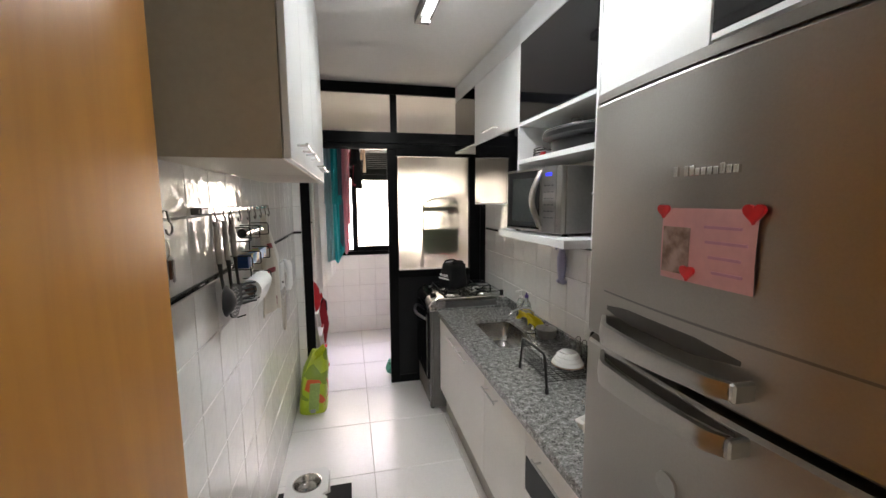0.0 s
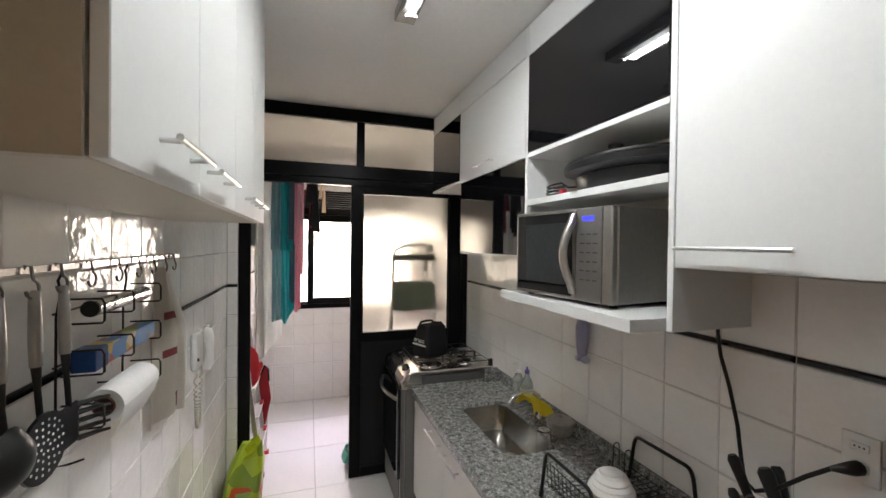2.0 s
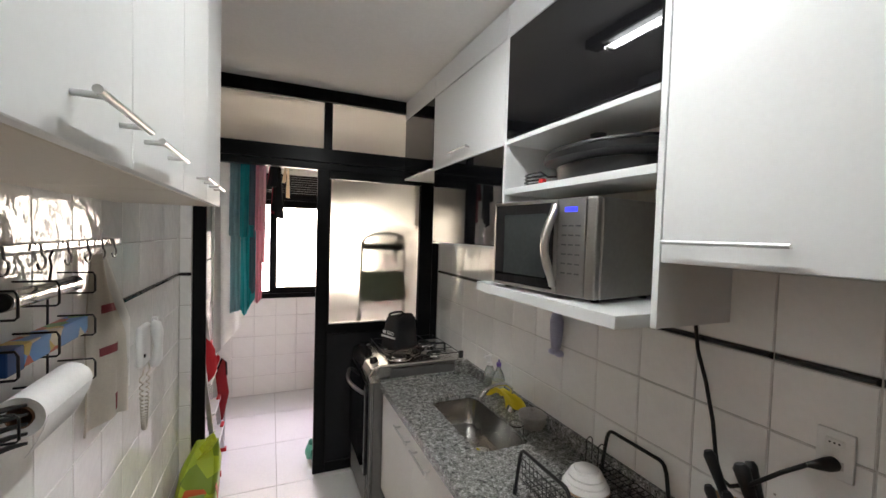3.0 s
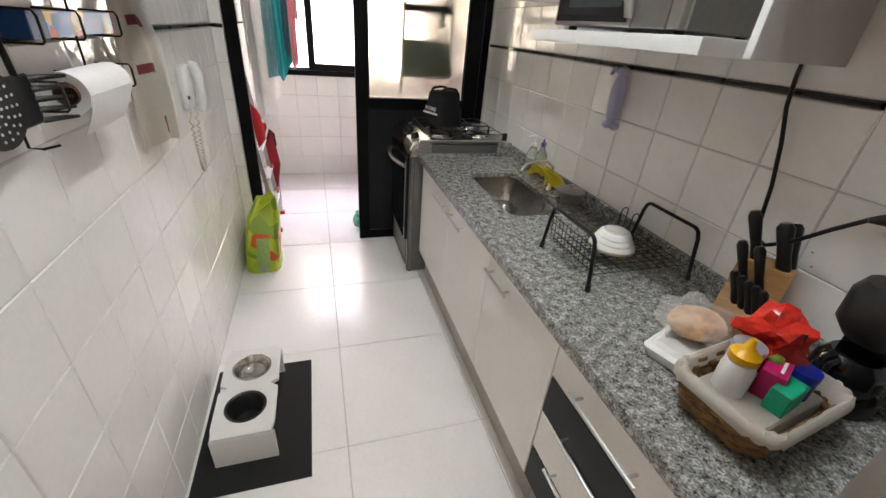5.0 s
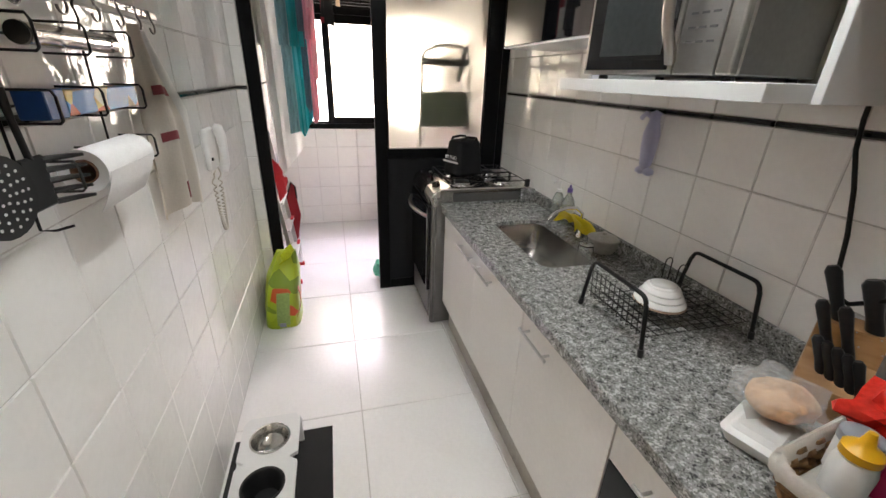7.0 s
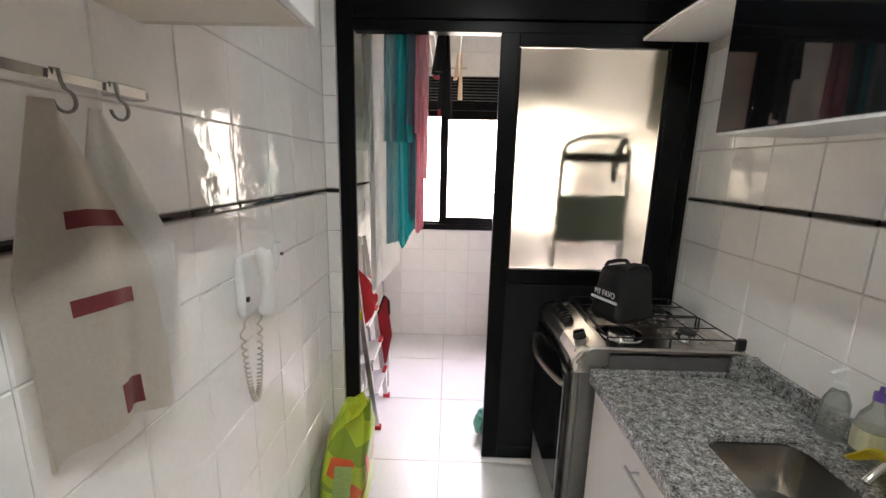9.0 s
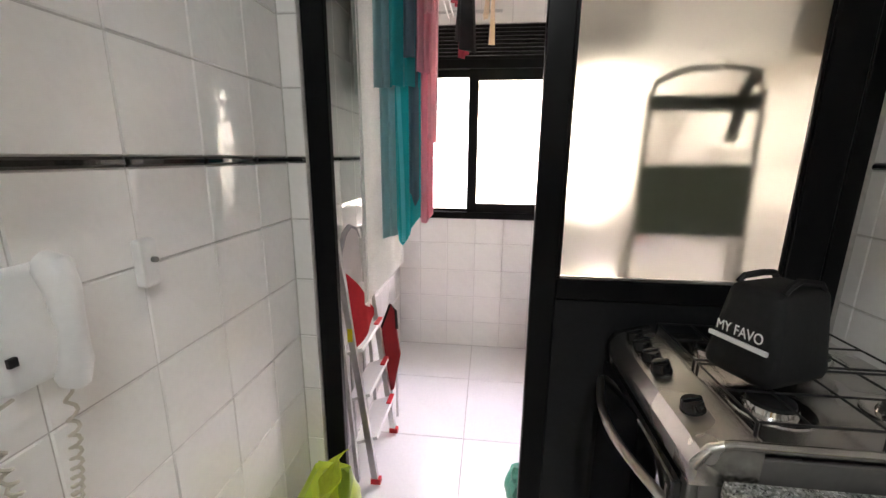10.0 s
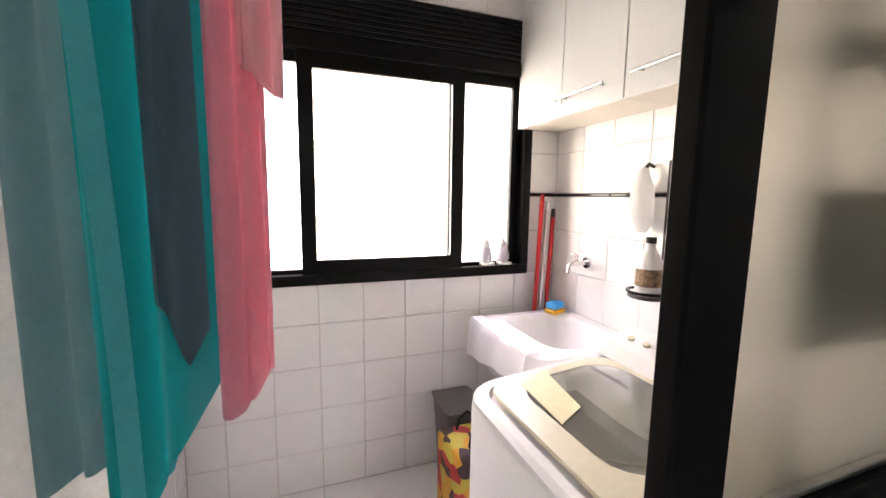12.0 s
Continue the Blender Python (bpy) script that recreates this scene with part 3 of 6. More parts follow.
def holed_slab(bm, X, Y, hole, z0, z1, rr=0.06, n=6):
    hx0, hx1, hy0, hy1 = hole
    inner = []
    for cx, cy, a in ((hx1 - rr, hy1 - rr, 0), (hx0 + rr, hy1 - rr, 90), (hx0 + rr, hy0 + rr, 180), (hx1 - rr, hy0 + rr, 270)):
        inner += [(cx + rr * math.cos(radians(a + 90 * i / n)), cy + rr * math.sin(radians(a + 90 * i / n))) for i in range(n + 1)]
    mx, my = (hx0 + hx1) / 2, (hy0 + hy1) / 2
    outer = []
    corners = [(X[1], Y[1]), (X[0], Y[1]), (X[0], Y[0]), (X[1], Y[0])]
    for i, (x, y) in enumerate(inner):
        q = i // (n + 1)
        k = i % (n + 1)
        cx, cy = corners[q]
        f = k / n
        if q in (0, 2):
            outer.append((cx, y if f < 0.5 else cy) if f < 0.34 else (cx, cy) if f < 0.67 else (x, cy))
        else:
            outer.append((x, cy) if f < 0.34 else (cx, cy) if f < 0.67 else (cx, y))
    loops = [[(x, y, z1) for x, y in outer], [(x, y, z1) for x, y in inner], [(x, y, z0) for x, y in inner], [(x, y, z0) for x, y in outer], [(x, y, z1) for x, y in outer]]
    rings(bm, loops, cap=False)
    bmesh.ops.remove_doubles(bm, verts=bm.verts, dist=0.0005)
    bmesh.ops.dissolve_degenerate(bm, edges=bm.edges, dist=0.0004)
    return bm


wt = thing("worktop", (1.4, 3.8, CT), "grey speckled granite worktop with a low granite upstand", "worktop")
part("slab", holed_slab(B(), (1.101, XR - 0.002), (2.68, 4.885), (SX0, SX1, SY0, SY1), CT - 0.02, CT), GRAN, wt)
part("front_edge", bx(1.101, 1.117, 2.68, 4.885, CT - 0.043, CT - 0.0205, 0.002), GRAN, wt)
part("upstand", bx(XR - 0.022, XR - 0.002, 2.68, 4.885, CT + 0.0005, CT + 0.07, 0.002), GRAN, wt)
part("end_lip", bx(1.101, XR - 0.024, 4.865, 4.885, CT + 0.0005, CT + 0.014, 0.002), GRAN, wt)
part("end_upstand", bx(1.60, XR - 0.024, 4.845, 4.864, CT + 0.0005, CT + 0.09, 0.002), GRAN, wt)

# ---- ceiling lamp ----
cl = thing("ceiling_lamp", (0.857, 3.49, H), "dark grey metal ceiling lamp with a lit white fluorescent tube", "ceiling lamp")
part("housing", bx(0.814, 0.900, 2.86, 4.12, 2.742, H - 0.001, 0.004), GREYS, cl, "dark grey metal housing")
part("reflector", bx(0.828, 0.886, 2.90, 4.02, 2.734, 2.7415, 0.001), PLW, cl)
part("tube", tube(B(), [(0.857, 2.92, 2.715), (0.857, 3.98, 2.715)], 0.011, 12), mat("tube_glow", (0.93, 0.97, 1.0), 0.4, emit=14), cl, "lit white fluorescent tube", smooth=50)
for y in (2.90, 3.985):
    part("socket", bx(0.835, 0.879, y, y + 0.015, 2.700, 2.7275), GREYS, cl)

# ---- sink and tap ----
sk = thing("sink", (1.45, 4.23, 0.72), "brushed stainless steel sink basin set in the granite worktop", "sink")


def rrect(x0, x1, y0, y1, r, z, n=5):
    out = []
    for cx, cy, a in ((x1 - r, y1 - r, 0), (x0 + r, y1 - r, 90), (x0 + r, y0 + r, 180), (x1 - r, y0 + r, 270)):
        out += [(cx + r * math.cos(radians(a + 90 * i / n)), cy + r * math.sin(radians(a + 90 * i / n)), z) for i in range(n + 1)]
    return out


zt = CT - 0.0215
part("basin", rings(B(), [rrect(SX0 - 0.012, SX1 + 0.012, SY0 - 0.012, SY1 + 0.012, 0.07, zt), rrect(SX0 + 0.002, SX1 - 0.002, SY0 + 0.002, SY1 - 0.002, 0.06, zt),
                            rrect(SX0 + 0.008, SX1 - 0.008, SY0 + 0.008, SY1 - 0.008, 0.06, zt - 0.09), rrect(SX0 + 0.03, SX1 - 0.03, SY0 + 0.03, SY1 - 0.03, 0.05, zt - 0.13)][::-1], cap=False), SINKM, sk, smooth=40)
bm = B()
bm.faces.new([bm.verts.new(p) for p in rrect(SX0 + 0.03, SX1 - 0.03, SY0 + 0.03, SY1 - 0.03, 0.05, zt - 0.13)])
part("bottom", bm, SINKM, sk)
part("drain", lathe(B(), [(0.045, 0), (0.045, 0.003), (0.035, 0.004), (0.03, 0.001)], (1.45, 4.2, zt - 0.13)), CHROME, sk, smooth=40)
fc = thing("tap", (1.655, 4.26, CT), "chrome kitchen tap with a curved spout on the worktop", "tap")
part("base", lathe(B(), [(0.024, 0), (0.022, 0.01), (0.014, 0.02), (0.013, 0.07), (0.0, 0.072)], (1.655, 4.26, CT)), CHROME, fc, smooth=40)
part("spout", tube(B(), [(1.655, 4.26, CT + 0.07), (1.65, 4.26, CT + 0.12), (1.61, 4.258, CT + 0.15), (1.55, 4.25, CT + 0.155), (1.49, 4.245, CT + 0.14), (1.455, 4.24, CT + 0.105)], 0.0085, 12), CHROME, fc, smooth=50)
part("lever", tube(B(), [(1.655, 4.275, CT + 0.06), (1.655, 4.32, CT + 0.075)], [0.008, 0.006], 8), CHROME, fc, smooth=50)

# ---- stove ----
st = thing("stove", (1.36, 5.17, 0.0), "stainless steel gas stove with black oven glass and black knobs", "stove")
S0, S1, SF = 4.897, 5.438, 1.042
part("side_panel", bx(SF + 0.025, 1.70, S0, S0 + 0.012, 0.02, 0.925, 0.002), GREYS, st, "grey enamelled side panel")
part("side_panel", bx(SF + 0.025, 1.70, S1 - 0.012, S1, 0.02, 0.925, 0.002), GREYS, st, "grey enamelled side panel")
part("back_panel", bx(1.688, 1.70, S0 + 0.014, S1 - 0.014, 0.02, 0.925, 0), GREYS, st)
part("front_column", bx(SF, SF + 0.024, S0 - 0.002, S0 + 0.03, 0.02, 0.86, 0.006, 2), GREYS, st)
part("front_column", bx(SF, SF + 0.024, S1 - 0.03, S1, 0.02, 0.86, 0.006, 2), GREYS, st)
prof = [(SF, 0.855), (SF - 0.004, 0.90), (SF + 0.015, 0.935), (SF + 0.12, 0.962), (SF + 0.13, 0.950), (SF + 0.13, 0.855)]
part("control_panel", extr(B(), prof, "y", S0 - 0.004, S1 + 0.002), STOVES, st, "brushed steel sloping control panel")
# Black end piece stands in for the dark reflection at the steel panel's end.
part("dark_reflection_end", extr(B(), prof, "y", S1 + 0.0025, S1 + 0.028), GLOSSP, st, "glossy black end piece painted for a dark reflection in the panel")
part("cooktop", bx(SF + 0.131, 1.69, S0 + 0.010, S1 - 0.004, 0.928, 0.953, 0.006, 2), STOVES, st, "brushed steel cooktop")
part("side_trim", tube(B(), [(SF + 0.0, S0 - 0.004, 0.90), (SF + 0.03, S0 - 0.004, 0.944), (SF + 0.07, S0 - 0.004, 0.955), (1.64, S0 - 0.004, 0.953), (1.68, S0 - 0.004, 0.94), (1.695, S0 - 0.004, 0.90)], 0.010, 8), STOVES, st, smooth=50)
part("oven_door", bx(SF - 0.022, SF - 0.001, S0 + 0.012, S1 - 0.012, 0.27, 0.845, 0.004), BLACKG, st, "black glass oven door")
part("door_trim", bx(SF - 0.024, SF - 0.0225, S0 + 0.030, S0 + 0.036, 0.28, 0.82, 0), ALU, st)
part("lower_panel", bx(SF - 0.008, SF - 0.001, S0 + 0.03, S1 - 0.03, 0.06, 0.262, 0.002), GREYS, st)
part("oven_handle", tube(B(), [(SF - 0.02, S0 + 0.03, 0.785)] + [(SF - 0.03 - 0.045 * math.sin(math.pi * k / 10), S0 + 0.04 + 0.47 * k / 10, 0.785) for k in range(11)] + [(SF - 0.02, S1 - 0.03, 0.785)], 0.012, 8), STEEL, st, "curved steel oven handle", smooth=50)
for y in (5.385, 5.32, 5.255, 5.19, 5.02):
    k = lathe(B(), [(0.027, 0), (0.027, 0.004), (0.025, 0.008), (0.0235, 0.022), (0.021, 0.026), (0.0, 0.027)], seg=20)
    box(k, -0.022, 0.022, -0.005, 0.005, 0.02, 0.032, 0.002)
    bmesh.ops.transform(k, verts=k.verts, matrix=Matrix.Translation((SF + 0.055, y, 0.946)) @ Euler((0, radians(-14), 0)).to_matrix().to_4x4())
    part("knob", k, GLOSSP, st, "round black knob", smooth=40)
for x, y, r in ((1.27, 5.04, 0.055), (1.27, 5.30, 0.042), (1.54, 5.04, 0.042), (1.54, 5.30, 0.05)):
    part("burner_ring", lathe(B(), [(r + 0.03, 0), (r + 0.028, 0.004), (r, 0.002), (r - 0.004, 0.014), (0.0, 0.014)], (x, y, 0.953)), CHROME, st, smooth=40)
    part("burner_cap", lathe(B(), [(r - 0.008, 0.0145), (r - 0.008, 0.021), (r - 0.014, 0.024), (0.0, 0.024)], (x, y, 0.953)), BLACKP, st, smooth=40)
for y0, y1 in ((4.925, 5.16), (5.18, 5.415)):
    g = B()
    zz = 0.988
    tube(g, [(1.17, y0, zz), (1.66, y0, zz), (1.66, y1, zz), (1.17, y1, zz), (1.17, y0, zz)], 0.0032, 6)
    for x in (1.27, 1.41, 1.54):
        tube(g, [(x, y0, zz), (x, y1, zz)], 0.0028, 6)
    tube(g, [(1.17, (y0 + y1) / 2, zz), (1.66, (y0 + y1) / 2, zz)], 0.0028, 6)
    for x in (1.17, 1.41, 1.66):
        for y in (y0, y1):
            tube(g, [(x, y, zz), (x, y, 0.9535)], 0.004, 6)
    part("pan_grate", g, BLACKP, st, "black wire pan grate", smooth=60)
part("lid_hinge", bx(1.655, 1.685, 4.905, 4.925, 0.9535, 1.0, 0.004), BLACKP, st)
for x, y in ((1.07, 4.94), (1.07, 5.40), (1.66, 4.94), (1.66, 5.40)):
    part("foot", tube(B(), [(x, y, 0.0), (x, y, 0.02)], 0.018, 12), BLACKP, st)

# black cooler bag on the stove
bg = thing("cooler_bag", (1.300, 5.13, 0.993), "black fabric cooler bag with white printing, on the stove", "bag", rz=24)
bm = box(B(), -0.105, 0.105, -0.085, 0.085, 0.0, 0.225, 0.03, 3)
for v in bm.verts:
    if v.co.z > 0.15:
        v.co.y *= 0.75
        v.co.x *= 0.86
    v.co.x += 0.03 * v.co.z
part("body", bm, BLACKC, bg, smooth=50)
part("printed_band", bx(-0.108, -0.1005, -0.068, 0.068, 0.088, 0.098, 0.0), PLW, bg, "white printed band")
cu = bpy.data.curves.new("lettering", "FONT")
cu.body, cu.size, cu.extrude, cu.align_x = "MY FAVO", 0.036, 0.0008, "CENTER"
tmp = new("tmp_text", cu)
bpy.context.view_layer.update()
bmt = bmesh.new()
me_t = bpy.data.meshes.new_from_object(tmp.evaluated_get(bpy.context.evaluated_depsgraph_get()))
bmt.from_mesh(me_t)
bpy.data.objects.remove(tmp)
bmesh.ops.transform(bmt, verts=bmt.verts, matrix=Matrix(((0, 0, -1, -0.1035), (-0.72, 0, 0, 0.0), (0, 1, 0, 0.108), (0, 0, 0, 1))))
part("lettering", bmt, PLW, bg, "white printed words")
for s in (-0.05, 0.05):
    part("handle_strap", tube(B(), [(-0.06, s, 0.222), (-0.045, s, 0.236), (0.0, s * 0.8, 0.243), (0.055, s, 0.236), (0.07, s, 0.222)], 0.008, 6), BLACKC, bg)
part("side_buckle", bx(0.117, 0.128, -0.02, 0.02, 0.15, 0.2, 0.003), BLACKP, bg)

# ---- refrigerator ----
fr = thing("refrigerator", (1.35, 2.28, 0.0), "tall stainless steel two-door refrigerator with curved doors", "refrigerator")
FY0, FY1, FXF = 1.955, 2.618, 0.965


def fx(y):
    return FXF - 0.022 * math.sin(math.pi * (y - FY0) / (FY1 - FY0))


def fridge_outline(z, grow=0.0, xb=1.06):
    pts = [(xb, FY0 + 0.004, z)]
    n = 14
    for i in range(n + 1):
        f = i / n
        y = FY0 + (FY1 - FY0) * f
        e = min(f, 1 - f)
        x = FXF - 0.022 * math.sin(math.pi * f) + 0.05 * max(0.0, 1 - e / 0.07) ** 2 - grow
        pts.append((x, y, z))
    pts.append((xb, FY1 - 0.004, z))
    return pts


part("body", bx(1.065, 1.70, FY0 + 0.01, FY1 - 0.008, 0.04, 1.945, 0.006), GREYS, fr, "grey steel cabinet body")
part("lower_door", rings(B(), [fridge_outline(0.09), fridge_outline(1.434), fridge_outline(1.441, -0.006)]), FRIDGE, fr, "curved brushed steel lower door", smooth=30)
part("freezer_door", rings(B(), [fridge_outline(1.456, -0.006), fridge_outline(1.462), fridge_outline(1.955), fridge_outline(1.963, -0.006)]), FRIDGE, fr, "curved brushed steel freezer door", smooth=30)
part("top_cap", rings(B(), [fridge_outline(1.9635, -0.002, 1.30), fridge_outline(1.982, -0.004, 1.30)]), STEEL, fr, "grey top cap", smooth=30)
part("door_seal", bx(1.0, 1.064, FY0 + 0.012, FY1 - 0.012, 1.4415, 1.4555, 0), BLACKP, fr)
part("plinth", bx(1.03, 1.064, FY0 + 0.02, FY1 - 0.02, 0.0, 0.085, 0.003), BLACKP, fr)
for zb, zr, nm in ((1.500, 1.532, "freezer_handle"), (1.420, 1.427, "lower_handle")):
    b1, loops, n = B(), [], 16
    for i in range(n + 1):
        f = i / n
        y = 2.178 + 0.325 * f
        o = 0.036 * min(1, 6 * min(f, 1 - f) + (0.75 if f < 0.5 else 0.1))
        zc = zb - 0.004 * math.sin(math.pi * f) - 0.010 * f
        x, h = fx(y) - o, (0.012 if zb > 1.45 else 0.015) + 0.011 * f
        loops.append([(x - 0.004, y, zc - h), (x - 0.008, y, zc), (x - 0.004, y, zc + h), (x + 0.006, y, zc + h), (x + 0.008, y, zc), (x + 0.006, y, zc - h)])
    rings(b1, loops)
    box(b1, fx(2.178) - 0.034, fx(2.178) + 0.004, 2.168, 2.179, zb - 0.014, zb + 0.014, 0.003)
    part(nm, b1, STEEL, fr, "curved flat steel handle bar", smooth=35)
    # Dark plate on the door face, coloured as the shade in the finger recess.
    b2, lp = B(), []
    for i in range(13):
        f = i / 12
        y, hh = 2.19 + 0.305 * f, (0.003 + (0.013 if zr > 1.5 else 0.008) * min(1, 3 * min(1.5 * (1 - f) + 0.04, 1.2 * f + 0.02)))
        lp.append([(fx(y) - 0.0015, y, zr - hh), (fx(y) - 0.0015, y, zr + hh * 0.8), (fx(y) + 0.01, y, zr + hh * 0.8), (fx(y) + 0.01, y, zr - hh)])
    part("finger_recess_shade", rings(b2, lp), mat("recess_shade_paint", (0.05, 0.045, 0.04), 0.3), fr, "dark plate painted for the shade of the finger recess")
# Thin dark strip laid on the door for the shade of a groove.
groove = B()
rings(groove, [[(fx(y) - 0.0012, y, 1.563), (fx(y) - 0.0012, y, 1.5665), (fx(y) + 0.006, y, 1.5665), (fx(y) + 0.006, y, 1.563)] for y in [2.03 + 0.04 * k for k in range(13)]])
part("groove_shade_line", groove, GREYS, fr, "fine dark strip painted for the shaded groove above the handles")
for i in range(11):
    if i != 1:
        part("emblem_letter", bx(FXF - 0.0262, FXF - 0.018, 2.324 - i * 0.0104 - 0.0078, 2.324 - i * 0.0104, 1.794, 1.809 if i in (0, 2, 3, 8) else 1.805, 0.0005), CHROME, fr)
part("badge", tube(B(), [(FXF - 0.026, 2.30, 1.27), (FXF - 0.02, 2.30, 1.27)], 0.022, 16), STEEL, fr, "small oval badge", smooth=40)
nt_ = thing("note", (FXF - 0.024, 2.305, 1.68), "pink paper note with a photograph, held on the refrigerator by hearts", "note")
part("paper", sheet(lambda u, v: (fx(2.180 + 0.160 * u) - 0.003 - 0.002 * math.sin(v * 3.1), 2.180 + 0.160 * u, 1.629 + 0.115 * v), 8, 8, 0.0008), PINKP, nt_)
part("photograph", bx(FXF - 0.0292, FXF - 0.0225, 2.282, 2.334, 1.640, 1.714, 0), mat("photo_print", (0.16, 0.10, 0.08), 0.5, color2=(0.40, 0.30, 0.27), scale=30), nt_, "small dark printed photograph")
for i, (a, b) in enumerate(((2.217, 2.275), (2.207, 2.272), (2.215, 2.265), (2.212, 2.258))):
    part("text_line", bx(FXF - 0.0275, FXF - 0.0235, a - 0.017, b - 0.017, 1.715 - i * 0.022, 1.719 - i * 0.022, 0), mat("note_ink", (0.52, 0.26, 0.36), 0.6), nt_)


def heart(x, y, z, s):
    h = thing("heart_magnet", (x, y, z), "red heart-shaped fridge magnet", "magnet", group="heart magnets")
    pts = []
    for i in range(24):
        t = 2 * math.pi * i / 24
        pts.append((y - s * 16 * math.sin(t) ** 3 / 16, z + s * (13 * math.cos(t) - 5 * math.cos(2 * t) - 2 * math.cos(3 * t) - math.cos(4 * t)) / 16))
    part("heart", extr(B(), pts, "x", x, x + 0.005), REDP, h)


heart(FXF - 0.0315, 2.336, 1.740, 0.012)
heart(FXF - 0.0300, 2.184, 1.740, 0.015)
heart(FXF - 0.0325, 2.281, 1.645, 0.013)

# ---- microwave ----
mw = thing("microwave_oven", (1.475, 3.655, 1.5905), "steel microwave oven with dark door and blue display", "microwave", rz=8.5)
# local: front towards -x, y along the front
part("body", bx(-0.135, 0.17, -0.235, 0.235, 0.012, 0.322, 0.004), MWS, mw, "brushed steel body")
part("door", bx(-0.163, -0.137, -0.085, 0.235, 0.012, 0.322, 0.005, 2), STEEL, mw, "steel-framed dark door")
part("door_glass", bx(-0.166, -0.1635, -0.072, 0.222, 0.024, 0.31, 0.001), BLACKG, mw, "glossy dark door glass")
part("inner_window", bx(-0.1672, -0.1662, -0.045, 0.17, 0.06, 0.275, 0.0), mat("microwave_mesh", (0.03, 0.035, 0.035), 0.2, var=0.1), mw)
part("control_panel", bx(-0.163, -0.137, -0.195, -0.087, 0.012, 0.322, 0.004, 2), MWS, mw, "dark steel control panel")
part("end_trim", bx(-0.163, -0.137, -0.235, -0.197, 0.012, 0.322, 0.006, 2), STEEL, mw)
part("display", bx(-0.1642, -0.1632, -0.165, -0.115, 0.278, 0.294, 0), DISPLAY, mw, "lit blue display")
for r in range(6):
    for cidx in range(3):
        part("button", bx(-0.1645, -0.1632, -0.178 + cidx * 0.027, -0.160 + cidx * 0.027, 0.232 - r * 0.03, 0.237 - r * 0.03, 0.0), mat("button_print", (0.10, 0.10, 0.11), 0.4), mw)
part("door_handle", tube(B(), [(-0.165, -0.078, 0.30)] + [(-0.165 - 0.05 * math.sin(math.pi * k / 10), -0.078 - 0.004, 0.295 - 0.25 * k / 10) for k in range(1, 10)] + [(-0.165, -0.078, 0.04)], 0.014, 8), STEEL, mw, "curved steel door handle", smooth=50)
for x, y in ((-0.11, -0.2), (-0.11, 0.2), (0.14, -0.2), (0.14, 0.2)):
    part("foot", tube(B(), [(x, y, 0), (x, y, 0.012)], 0.014, 10), BLACKP, mw)

gr = thing("electric_grill", (1.565, 3.60, 1.9925), "round black electric grill pan with a lid and glass rim", "grill pan")
part("base", lathe(B(), [(0.11, 0), (0.125, 0.02), (0.13, 0.06), (0.125, 0.062)], (1.565, 3.60, 1.9925), 28, sy=1.6), BLACKP, gr, smooth=40)
part("pan", lathe(B(), [(0.13, 0.063), (0.162, 0.080), (0.165, 0.100), (0.160, 0.106)], (1.565, 3.60, 1.9925), 32, sy=1.65), BLACKP, gr, smooth=40)
part("lid", lathe(B(), [(0.162, 0.107), (0.158, 0.116), (0.11, 0.126), (0.05, 0.131), (0.0, 0.132)], (1.565, 3.60, 1.9925), 32, sy=1.65), BLACKP, gr, smooth=40)
part("knob", lathe(B(), [(0.013, 0), (0.012, 0.014), (0.026, 0.020), (0.028, 0.034), (0.0, 0.038)], (1.535, 3.60, 2.123), 16), BLACKP, gr, smooth=40)
cb = thing("power_cord", (1.47, 3.90, 1.9925), "coiled black power cord with a red tie, on the shelf", "cable")
part("cord", tube(B(), [(1.49 + 0.028 * math.cos(a * 0.7) * (1 - a * 0.008), 3.905 + 0.06 * math.sin(a * 0.7), 1.998 + 0.0016 * a) for a in range(0, 34)] + [(1.50, 3.83, 2.03), (1.53, 3.79, 2.03)], 0.0042, 6), WIRE, cb, smooth=60)
part("tie", bx(1.46, 1.485, 3.815, 3.84, 1.9935, 2.02, 0.004), REDP, cb, "red tie")

# ---- worktop goods ----
ZT = CT + 0.0005
WARP[0] = Matrix.Translation((0.5, 2.5, 0.0)) @ Matrix.Diagonal((1.023, 1.023, 1.0, 1.0)) @ Matrix.Translation((-0.5, -2.5, 0.0))
dr = thing("dish_rack", (1.47, 3.50, ZT), "black wire dish rack with tubular arch legs, on the worktop", "dish rack")
RH = 0.178
for x in (1.272, 1.668):
    a = [(x, 3.352, ZT), (x, 3.375, ZT + RH - 0.028)] + arc((x, 3.404, ZT + RH - 0.026), 0.026, 180, 90, 4, "yz") + arc((x, 3.596, ZT + RH - 0.026), 0.026, 90, 0, 4, "yz") + [(x, 3.625, ZT + RH - 0.028), (x, 3.648, ZT)]
    part("leg_arch", tube(B(), a, 0.0065, 8), WIRE, dr, "black tubular arch", smooth=50)
    for y, yy in ((3.352, 3.3555), (3.648, 3.6445)):
        part("rubber_foot", tube(B(), [(x, y, ZT), (x, yy, ZT + 0.024)], 0.009, 10), BLACKP, dr)
g = B()
for i in range(12):
    y = 3.378 + 0.244 * i / 11
    tube(g, [(1.276, y, ZT + RH - 0.03), (1.286, y, ZT + 0.045), (1.66, y, ZT + 0.045)], 0.0016, 5)
for x in [1.30 + 0.036 * i for i in range(11)]:
    tube(g, [(x, 3.37, ZT + 0.048), (x, 3.63, ZT + 0.048)], 0.0016, 5)
